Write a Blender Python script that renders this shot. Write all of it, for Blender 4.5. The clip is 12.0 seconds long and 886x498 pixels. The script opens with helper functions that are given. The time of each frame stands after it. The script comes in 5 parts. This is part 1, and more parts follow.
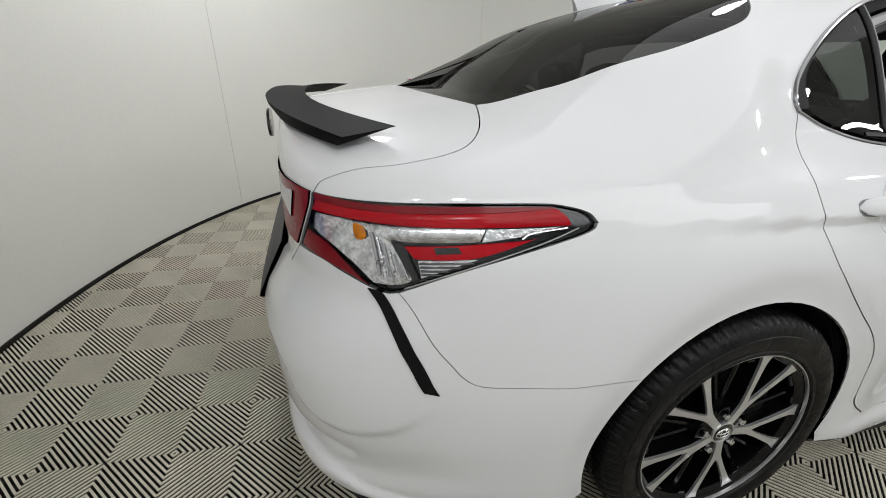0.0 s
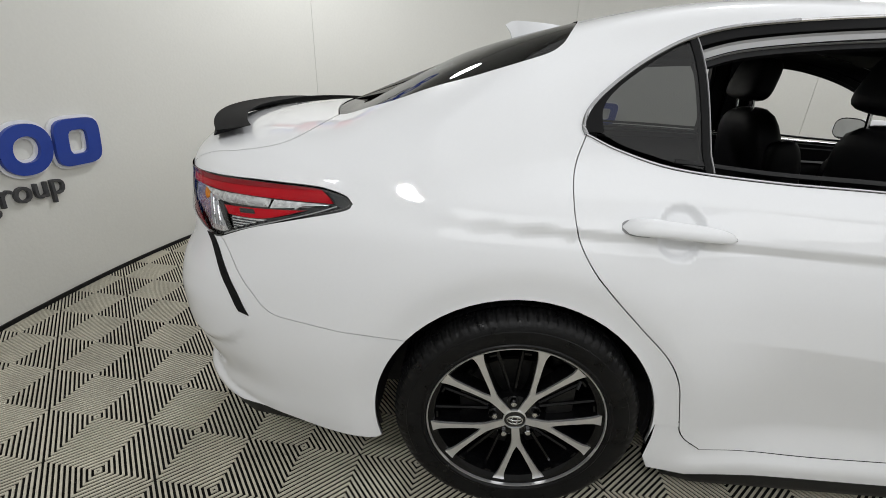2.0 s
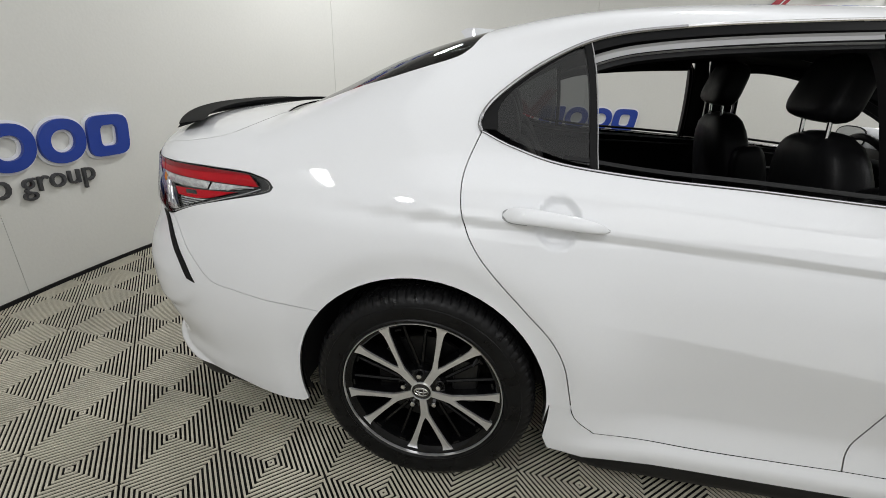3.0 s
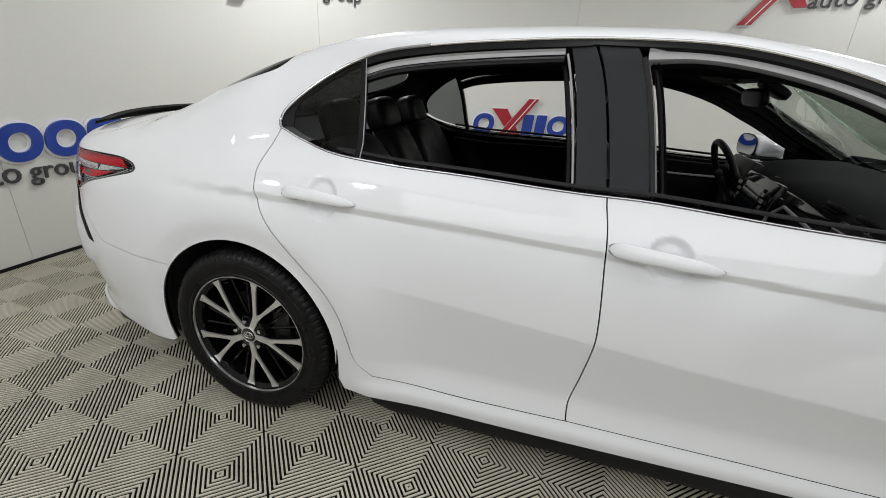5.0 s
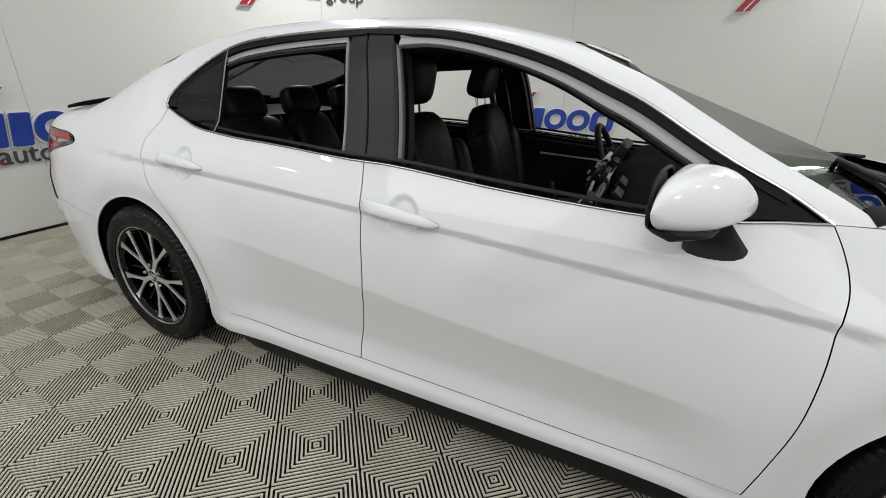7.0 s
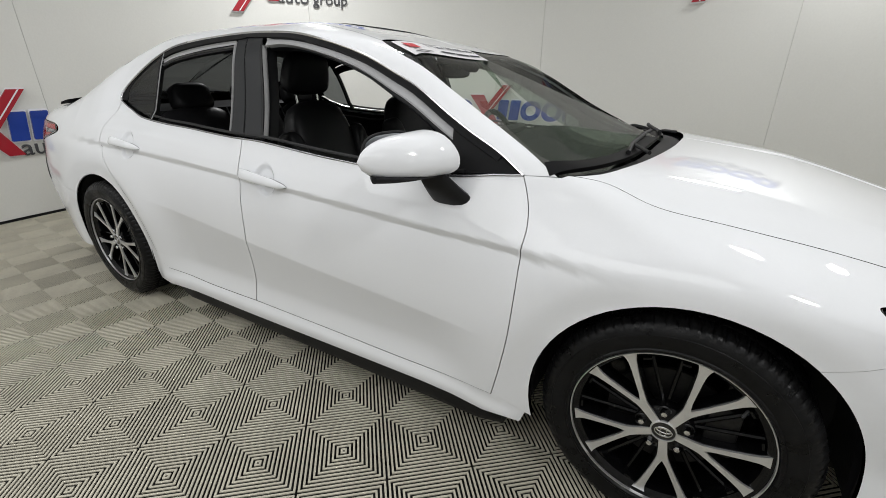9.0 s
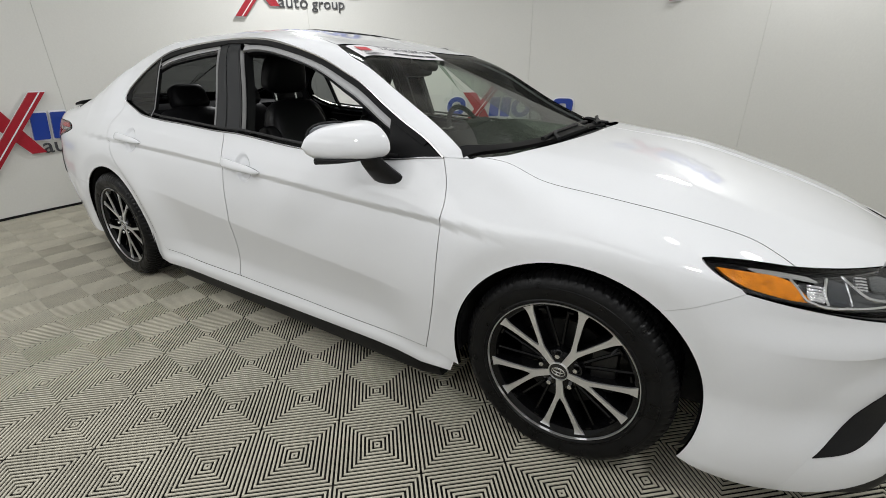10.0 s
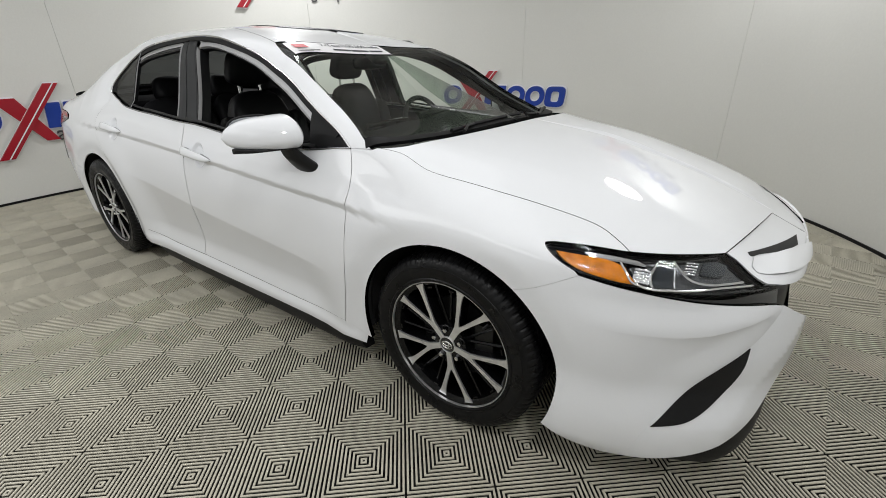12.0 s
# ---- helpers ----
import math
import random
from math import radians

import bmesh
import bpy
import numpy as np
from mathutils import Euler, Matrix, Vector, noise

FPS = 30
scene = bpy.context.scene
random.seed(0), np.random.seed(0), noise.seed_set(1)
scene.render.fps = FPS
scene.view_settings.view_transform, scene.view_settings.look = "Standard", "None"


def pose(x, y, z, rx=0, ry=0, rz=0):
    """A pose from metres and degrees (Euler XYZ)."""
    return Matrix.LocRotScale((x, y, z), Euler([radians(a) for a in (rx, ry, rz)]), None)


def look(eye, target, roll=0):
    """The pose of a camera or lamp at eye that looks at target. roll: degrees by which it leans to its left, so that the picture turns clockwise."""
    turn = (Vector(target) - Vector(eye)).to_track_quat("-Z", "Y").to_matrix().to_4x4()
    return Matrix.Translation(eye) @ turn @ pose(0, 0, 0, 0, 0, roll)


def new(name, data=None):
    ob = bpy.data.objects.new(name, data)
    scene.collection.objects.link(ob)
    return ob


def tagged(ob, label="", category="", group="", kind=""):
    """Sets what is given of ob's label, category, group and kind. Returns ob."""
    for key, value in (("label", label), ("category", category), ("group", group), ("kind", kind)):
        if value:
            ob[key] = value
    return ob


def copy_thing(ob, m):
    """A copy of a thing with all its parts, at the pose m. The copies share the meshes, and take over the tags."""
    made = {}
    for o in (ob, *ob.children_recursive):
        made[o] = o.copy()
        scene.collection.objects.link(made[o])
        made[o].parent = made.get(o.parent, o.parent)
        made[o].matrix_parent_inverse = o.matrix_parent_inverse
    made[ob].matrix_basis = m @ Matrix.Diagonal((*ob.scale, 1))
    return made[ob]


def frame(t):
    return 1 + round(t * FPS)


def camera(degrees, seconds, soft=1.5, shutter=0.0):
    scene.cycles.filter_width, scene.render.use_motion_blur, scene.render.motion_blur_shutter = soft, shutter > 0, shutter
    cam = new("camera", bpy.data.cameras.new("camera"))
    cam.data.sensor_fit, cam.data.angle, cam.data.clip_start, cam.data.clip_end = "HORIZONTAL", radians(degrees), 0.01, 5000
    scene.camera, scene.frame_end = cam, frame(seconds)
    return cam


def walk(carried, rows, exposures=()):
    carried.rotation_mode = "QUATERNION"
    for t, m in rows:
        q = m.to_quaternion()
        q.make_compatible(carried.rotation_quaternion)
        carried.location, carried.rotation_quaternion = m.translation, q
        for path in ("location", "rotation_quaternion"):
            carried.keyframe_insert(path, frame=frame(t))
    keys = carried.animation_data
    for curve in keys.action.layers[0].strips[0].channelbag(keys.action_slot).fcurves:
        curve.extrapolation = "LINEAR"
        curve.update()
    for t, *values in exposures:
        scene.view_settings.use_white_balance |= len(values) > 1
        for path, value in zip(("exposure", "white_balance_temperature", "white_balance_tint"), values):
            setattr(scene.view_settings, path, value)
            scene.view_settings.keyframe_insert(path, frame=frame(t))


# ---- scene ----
from mathutils.geometry import delaunay_2d_cdt, tessellate_polygon

cam = camera(91.8, 12.0, soft=0.9)
PATH = [
    (0, (-0.889, -1.476, 1.18), (-0.402, 0.282, 0.361), 0.9),
    (0.5, (-0.734, -1.626, 1.18), (-0.42, 0.177, 0.372), 1.5),
    (1, (-0.558, -1.702, 1.196), (-0.408, 0.128, 0.405), 1.8),
    (1.5, (-0.326, -1.73, 1.212), (-0.305, 0.109, 0.424), 2.0),
    (2, (-0.159, -1.817, 1.22), (-0.267, 0.022, 0.44), 1.9),
    (2.5, (0.018, -1.935, 1.232), (-0.195, -0.105, 0.454), 1.9),
    (3, (0.218, -1.903, 1.224), (-0.088, -0.08, 0.459), 2.1),
    (3.2, (0.316, -1.88, 1.223), (-0.025, -0.061, 0.464), 2.2),
    (4.8, (0.968, -2.039, 1.247), (0.465, -0.247, 0.515), 2.1),
    (5, (1.077, -2.012, 1.246), (0.548, -0.227, 0.516), 2.0),
    (5.5, (1.292, -1.986, 1.246), (0.685, -0.227, 0.513), 1.8),
    (6, (1.53, -2.045, 1.223), (0.856, -0.311, 0.489), 1.7),
    (6.5, (1.758, -2.006, 1.231), (1.014, -0.305, 0.489), 1.5),
    (7, (1.998, -1.93, 1.227), (1.189, -0.26, 0.481), 1.3),
    (7.2, (2.067, -1.99, 1.251), (1.28, -0.317, 0.488), 1.1),
    (8.8, (2.708, -1.935, 1.195), (1.761, -0.331, 0.467), 0.5),
    (9, (2.766, -1.919, 1.216), (1.822, -0.327, 0.457), 0.0),
    (9.5, (2.94, -1.976, 1.203), (1.971, -0.4, 0.442), -0.4),
    (10, (3.118, -1.994, 1.214), (2.121, -0.437, 0.452), -0.8),
    (10.5, (3.294, -1.918, 1.212), (2.267, -0.385, 0.441), -1.1),
    (11, (3.442, -1.878, 1.224), (2.388, -0.372, 0.438), -1.3),
    (11.5, (3.509, -1.87, 1.232), (2.437, -0.384, 0.431), -1.4),
    (12, (3.544, -1.865, 1.246), (2.464, -0.392, 0.432), -1.2),
]
walk(cam, [(t, look(eye, target, roll)) for t, eye, target, roll in PATH])

# ---------------------------------------------------------------- light
studio = bpy.data.worlds.new("studio_world")
scene.world = studio
studio.use_nodes = True
studio.node_tree.nodes["Background"].inputs[0].default_value = (1, 1, 1, 1)
studio.node_tree.nodes["Background"].inputs[1].default_value = 0.02
scene.view_settings.exposure = 0.0
LAMP_Z = 2.80
# place, power, how far each lamp tips from straight down towards the car, width
# third and last three are added fill; the others follow highlights on paint
LAMP_PLACES = [(-1.65, -2.75, 4, .5, .20), (-.78, -2.90, 18, .4, .20), (4.15, -1.85, 17, .9, .24), (3.62, -.26, 4.5, .2, .20), (4.45, .65, 8, 1.0, .24), (-.9, 1.6, 36, .2, .34), (3.4, 2.4, 18, .0, .50), (1.1, .2, 6, 0, .34)]


def lamp_pose(x, y, tip):
    d = Vector((1.3, -.1, .5)) - Vector((x, y, LAMP_Z))
    d = Vector((0, 0, -1)).lerp(d.normalized(), tip)
    return Matrix.Translation((x, y, LAMP_Z)) @ d.to_track_quat("-Z", "Y").to_matrix().to_4x4()


for lx, ly, watts, tip, wide in LAMP_PLACES:
    data = bpy.data.lights.new("lamp_light", "AREA")
    data.shape, data.size, data.energy, data.color = "DISK", wide, watts, (.98, .99, 1.0)
    new("lamp_light", data).matrix_world = lamp_pose(lx, ly, tip)
# added fill: unseen long soft box behind the camera's way, leaning towards the car
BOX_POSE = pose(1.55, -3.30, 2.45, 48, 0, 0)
data = bpy.data.lights.new("fill_box_light", "AREA")
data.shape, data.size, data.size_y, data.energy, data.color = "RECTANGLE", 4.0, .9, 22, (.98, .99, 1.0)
new("fill_box_light", data).matrix_world = BOX_POSE
# added fill: unseen wide ceiling panel over the car and the camera's side
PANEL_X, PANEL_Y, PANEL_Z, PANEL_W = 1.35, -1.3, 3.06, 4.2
data = bpy.data.lights.new("fill_panel_light", "AREA")
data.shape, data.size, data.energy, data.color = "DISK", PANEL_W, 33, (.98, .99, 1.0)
new("fill_panel_light", data).matrix_world = pose(PANEL_X, PANEL_Y, PANEL_Z)


# ---------------------------------------------------------------- materials
def material(name, colour, rough=.5, metal=0.0, vary=.06, scale=8.0, fine=150.0, bump=0.0, coat=0.0, spec=.5, rough_vary=.0, per_object=0.0, transmission=0.0, ior=1.45):
    """A principled material whose colour, gloss and relief vary at two scales."""
    m = bpy.data.materials.new(name)
    m.use_nodes = True
    nt = m.node_tree
    b = nt.nodes["Principled BSDF"]
    link = nt.links.new
    coord = nt.nodes.new("ShaderNodeTexCoord")
    big, small = nt.nodes.new("ShaderNodeTexNoise"), nt.nodes.new("ShaderNodeTexNoise")
    big.inputs["Scale"].default_value, big.inputs["Detail"].default_value = scale, 4
    small.inputs["Scale"].default_value, small.inputs["Detail"].default_value = fine, 2
    for n in (big, small):
        link(coord.outputs["Object"], n.inputs["Vector"])
    add = nt.nodes.new("ShaderNodeMath")
    add.operation = "MULTIPLY_ADD"
    link(big.outputs["Fac"], add.inputs[0])
    add.inputs[1].default_value = .65
    half = nt.nodes.new("ShaderNodeMath")
    half.operation = "MULTIPLY"
    half.inputs[1].default_value = .35
    link(small.outputs["Fac"], half.inputs[0])
    link(half.outputs[0], add.inputs[2])
    fac = add.outputs[0]
    if per_object:
        info = nt.nodes.new("ShaderNodeObjectInfo")
        mix = nt.nodes.new("ShaderNodeMath")
        mix.operation = "MULTIPLY_ADD"
        link(info.outputs["Random"], mix.inputs[0])
        mix.inputs[1].default_value = per_object
        link(fac, mix.inputs[2])
        fac = mix.outputs[0]
    ramp = nt.nodes.new("ShaderNodeMapRange")
    ramp.inputs["From Min"].default_value, ramp.inputs["From Max"].default_value = .3, .7
    ramp.inputs["To Min"].default_value, ramp.inputs["To Max"].default_value = 1 - vary, 1 + vary
    link(fac, ramp.inputs["Value"])
    col = nt.nodes.new("ShaderNodeVectorMath")
    col.operation = "SCALE"
    col.inputs[0].default_value = colour
    link(ramp.outputs["Result"], col.inputs["Scale"])
    link(col.outputs["Vector"], b.inputs["Base Color"])
    b.inputs["Roughness"].default_value, b.inputs["Metallic"].default_value = rough, metal
    b.inputs["Coat Weight"].default_value, b.inputs["Coat Roughness"].default_value = coat, .035
    b.inputs["Specular IOR Level"].default_value = spec
    b.inputs["Transmission Weight"].default_value, b.inputs["IOR"].default_value = transmission, ior
    if rough_vary:
        rr = nt.nodes.new("ShaderNodeMapRange")
        rr.inputs["From Min"].default_value, rr.inputs["From Max"].default_value = .3, .7
        rr.inputs["To Min"].default_value, rr.inputs["To Max"].default_value = max(rough - rough_vary, .02), min(rough + rough_vary, 1)
        link(big.outputs["Fac"], rr.inputs["Value"])
        link(rr.outputs["Result"], b.inputs["Roughness"])
    if bump:
        bp = nt.nodes.new("ShaderNodeBump")
        bp.inputs["Strength"].default_value, bp.inputs["Distance"].default_value = 1.0, bump
        link(small.outputs["Fac"], bp.inputs["Height"])
        link(bp.outputs["Normal"], b.inputs["Normal"])
    return m


def glass(name, tint, rough=0.0, ior=1.55):
    """A thin pane: clear with a tint, and a real reflection."""
    m = bpy.data.materials.new(name)
    m.use_nodes = True
    nt = m.node_tree
    nt.nodes.clear()
    out, mix = nt.nodes.new("ShaderNodeOutputMaterial"), nt.nodes.new("ShaderNodeMixShader")
    clear, gloss, face = nt.nodes.new("ShaderNodeBsdfTransparent"), nt.nodes.new("ShaderNodeBsdfGlossy"), nt.nodes.new("ShaderNodeLayerWeight")
    clear.inputs["Color"].default_value = (*tint, 1)
    gloss.inputs["Roughness"].default_value = rough
    face.inputs["Blend"].default_value = .5
    power, mirror = nt.nodes.new("ShaderNodeMath"), nt.nodes.new("ShaderNodeMapRange")
    power.operation, power.inputs[1].default_value = "POWER", 5.0
    nt.links.new(face.outputs["Facing"], power.inputs[0])
    nt.links.new(power.outputs[0], mirror.inputs["Value"])
    mirror.inputs["To Min"].default_value, mirror.inputs["To Max"].default_value = ((ior - 1) / (ior + 1)) ** 2, .9
    nt.links.new(mirror.outputs["Result"], mix.inputs[0])
    nt.links.new(clear.outputs[0], mix.inputs[1])
    nt.links.new(gloss.outputs[0], mix.inputs[2])
    nt.links.new(mix.outputs[0], out.inputs[0])
    return m


PAINT = material("white_paint", (.795, .805, .825), .42, vary=.012, scale=2.5, coat=1.0, spec=.15, rough_vary=.04)
WALL = material("wall_paint", (.70, .697, .662), .62, vary=.035, scale=.8, fine=60, bump=.0006, rough_vary=.08)
# unseen wall behind the camera, its tone raised to bounce light onto the car
BOUNCEWALL = material("bounce_wall_grey", (.74, .74, .73), .8, vary=.08, scale=1.5, fine=40, bump=.001)
CEIL = material("ceiling_paint", (.78, .78, .76), .8, vary=.03, scale=1.2)
TILE = material("tile_plastic", (.52, .49, .40), .46, vary=.20, scale=5, fine=90, bump=.0006, rough_vary=.12, per_object=.10)
# near-black underlay: shade in the slots between ribs is put into its colour
UNDER = material("slot_shade_black", (.012, .012, .011), .9, vary=.3, scale=6)
TRIM = material("black_trim", (.008, .008, .0088), .46, spec=.3, vary=.15, scale=12, bump=.0002)
SPOILER = material("spoiler_black", (.009, .009, .0095), .5, spec=.02, vary=.15, scale=8)
FRAMEBLACK = material("window_frame_black", (.006, .006, .0065), .5, spec=.15, vary=.12, scale=9)
JAMB = material("window_jamb_grey", (.42, .42, .42), .45, vary=.08, scale=14)
HANDLESHADE = material("handle_shade_grey", (.30, .305, .31), .5, vary=.08)
PIANO = material("gloss_black", (.008, .008, .009), .10, vary=.1, coat=.6)
SATIN = material("satin_black_film", (.014, .015, .017), .45, spec=.30, vary=.12, scale=6)
RUBBER = material("tyre_rubber", (.0060, .0060, .0063), .38, spec=.21, vary=.35, scale=22, fine=260, bump=.0005, rough_vary=.18)
LINER = material("arch_liner", (.008, .008, .008), .85, vary=.3, scale=18, bump=.001)
CHROME = material("chrome", (.78, .78, .78), .12, metal=1.0, vary=.03)
# same chrome, rougher, with a dim reflection put into its colour
DIMCHROME = material("dim_reflection_chrome", (.36, .36, .37), .24, metal=1.0, vary=.05)
CHANNEL = material("brushed_channel", (.38, .38, .385), .42, metal=.15, vary=.06)
MACHINED = material("machined_alloy", (.80, .80, .81), .28, metal=.85, vary=.06, scale=30, fine=400)
RIMBLACK = material("rim_black", (.003, .003, .0034), .12, vary=.1, spec=.35)
STEEL = material("brake_steel", (.035, .035, .035), .42, metal=.9, vary=.25, scale=20)
SEATBLACK = material("seat_leather", (.010, .010, .011), .45, spec=.22, vary=.2, scale=14, fine=300, bump=.0004, rough_vary=.1)
CLOTH = material("cabin_plastic", (.010, .010, .011), .62, spec=.2, vary=.15, scale=10, fine=280, bump=.0005)
DASH = material("dash_plastic", (.007, .0075, .0075), .7, spec=.04, vary=.15, scale=8, fine=320, bump=.0005)
HEADLINER = material("headliner_cloth", (.030, .030, .030), .9, vary=.1, scale=9, bump=.0005)
STITCH = material("grey_piping", (.16, .165, .17), .6, vary=.1)
REDLENS = material("red_lens", (.44, .002, .009), .18, vary=.25, scale=9, spec=.2)
DARKRED = material("dark_red_lens", (.22, .003, .009), .2, vary=.2, scale=20, spec=.3)
AMBER = material("amber_reflector", (.64, .20, .005), .14, vary=.45, scale=55, fine=220, bump=.0012, spec=.4)
REFLECTOR = material("lamp_reflector", (.74, .74, .75), .18, metal=.35, vary=.12, scale=40, fine=180, bump=.0015)
LAMPGREY = material("lamp_bezel", (.10, .103, .108), .22, metal=.5, vary=.2, scale=25)
BOWL = material("lamp_bowl", (.80, .80, .81), .16, metal=.9, vary=.45, scale=70, fine=160, bump=.0012)
GLASS = glass("window_glass", (.80, .87, .81))
TINTED = glass("tinted_glass", (.20, .21, .21))
REARGLASS = glass("rear_glass_tint", (.10, .105, .105))
LENS = glass("lamp_lens", (.95, .96, .97), ior=1.27)
MIRROR = material("mirror_glass", (.42, .43, .44), .02, metal=1.0, vary=.01)
BLUE = material("sign_blue", (.012, .045, .30), .32, vary=.12, scale=3, coat=.3)
RED = material("sign_red", (.36, .010, .022), .32, vary=.12, scale=3, coat=.3)
GREY = material("sign_grey", (.055, .055, .06), .4, vary=.1)
SIGNWHITE = material("sign_white", (.80, .80, .82), .45, vary=.03)
PAPER = material("banner_paper", (.78, .77, .78), .5, vary=.03)
BANNERRED = material("banner_red", (.55, .05, .06), .5, vary=.04)
INK = material("banner_ink", (.03, .03, .04), .5, vary=.05)
LAMPSHADE = material("lamp_housing", (.6, .6, .6), .5, vary=.05)
SCREEN = material("screen_glass", (.02, .024, .03), .08, vary=.1, coat=.5)

# ---------------------------------------------------------------- body surface
def spline(xs, ys):
    """A monotone cubic through (xs, ys), flat outside."""
    xs, ys = np.array(xs, float), np.array(ys, float)
    h, d = np.diff(xs), np.diff(ys) / np.diff(xs)
    m = np.zeros(len(xs))
    for i in range(1, len(xs) - 1):
        if d[i - 1] * d[i] > 0:
            w1, w2 = 2 * h[i] + h[i - 1], h[i] + 2 * h[i - 1]
            m[i] = (w1 + w2) / (w1 / d[i - 1] + w2 / d[i])
    m[0], m[-1] = d[0], d[-1]

    def f(x):
        x = np.clip(np.asarray(x, float), xs[0], xs[-1])
        i = np.clip(np.searchsorted(xs, x) - 1, 0, len(xs) - 2)
        t = (x - xs[i]) / h[i]
        return (ys[i] * (1 + 2 * t) * (1 - t) ** 2 + m[i] * h[i] * t * (1 - t) ** 2
                + ys[i + 1] * t * t * (3 - 2 * t) + m[i + 1] * h[i] * t * t * (t - 1))
    return f


def step(x, a, b):
    t = np.clip((np.asarray(x, float) - a) / (b - a), 0, 1)
    return t * t * (3 - 2 * t)


WB, TYRE = 2.825, 0.335          # wheelbase, tyre radius
XR, XF = 0.15, 2.55              # where the rounding of tail and nose begins
LR, LF = 1.95, 1.85              # length of the parameter along tail and nose
half_width = spline([.10, .25, .38, .56, .70, .79, .87, .94, 1.0, 1.1],
                    [0.866, 0.884, 0.892, 0.902, 0.898, 0.888, 0.862, 0.828, 0.803, 0.77])
tail_x = spline([.10, .20, .285, .345, .45, .60, .68, .80, .93, 1.02], [-1.0, -1.045, -1.064, -1.042, -1.072, -1.08, -1.06, -1.0, -0.995, -1.02])
nose_x = spline([.10, .18, .30, .45, .58, .66, .72, .80], [3.66, 3.72, 3.765, 3.768, 3.76, 3.738, 3.735, 3.7])
centre_z = spline([-1.05, -.98, -.8, -.58, -.45, -.2, .1, .35, .7, 1.0, 1.3, 1.55, 1.8, 2.1, 2.4, 2.55, 2.7, 3.0, 3.3, 3.55, 3.68, 3.76],
                  [1.048, 1.06, 1.083, 1.106, 1.167, 1.280, 1.356, 1.400, 1.430, 1.435, 1.418, 1.372, 1.298, 1.124, 0.996, 0.985, 0.978, 0.944, 0.862, 0.770, 0.703, 0.664])
base_z = spline([-1.05, -.4, .2, 1.2, 2.0, 2.35, 2.8, 3.3, 3.6, 3.76], [0.95, 0.96, 1.0, 0.946, 0.925, 0.885, 0.8, 0.717, 0.663, 0.62])
lift = spline([-1.05, -.45, .1, .5, 1.0, 1.5, 1.9, 2.2, 2.5, 2.9, 3.76], [.049, .12, .39, .47, .47, .54, .526, .332, .186, .09, .03])
crown = spline([-1.05, -.45, .1, .5, 1.0, 1.5, 1.9, 2.2, 2.5, 2.9, 3.76], [.66, .66, .67, .73, .81, .915, .80, .756, .894, .66, .54])


glass_inset = spline([-.25, -.05, .10, .25, .40, .60, .85, 1.12], [0, .012, .042, .056, .060, .050, .024, 0])


def side_w(x, z):
    """Half the body's width at x and height z, below the shoulder."""
    dz = np.interp(x, [-.4, 1.2, 2.4, 3.2], [.045, 0, -.035, -.06]) * step(z, .6, .85)
    w = half_width(z - dz)
    w = w - .03 * step(x, 2.2, 2.9) * step(z, .72, .9)
    for xc in (0, WB):                                     # wheel-arch flares
        r = np.hypot(x - xc, z - TYRE)
        w = w + (.022 * np.exp(-(np.maximum(r - .465, 0) / .15) ** 2) - .011 * step(.465 - r, 0, .09)) * step(z, .1, .2)
    zc = np.interp(x, [-.3, .2, .9, 1.5, 2.1, 2.6], [.905, .885, .852, .822, .786, .768])          # character line
    k = step(x, -.35, .1) * (1 - step(x, 2.35, 2.75))
    below = zc - z
    w = w - .016 * k * np.clip(below / .024, 0, 1) * np.exp(-np.clip(below - .024, 0, 1) / .16)
    zs = np.interp(x, [.3, .8, 1.4, 2.2, 2.4], [.655, .605, .545, .480, .47])  # hollow of the lower doors
    d = zs - z
    d = .5 * (d + np.sqrt(d * d + .004 ** 2))
    k = step(x, .36, .75) * (1 - step(x, 2.05, 2.36))
    w = w - k * .040 * (1 - np.exp(-d / .16)) * step(z, .20, .36)
    return w


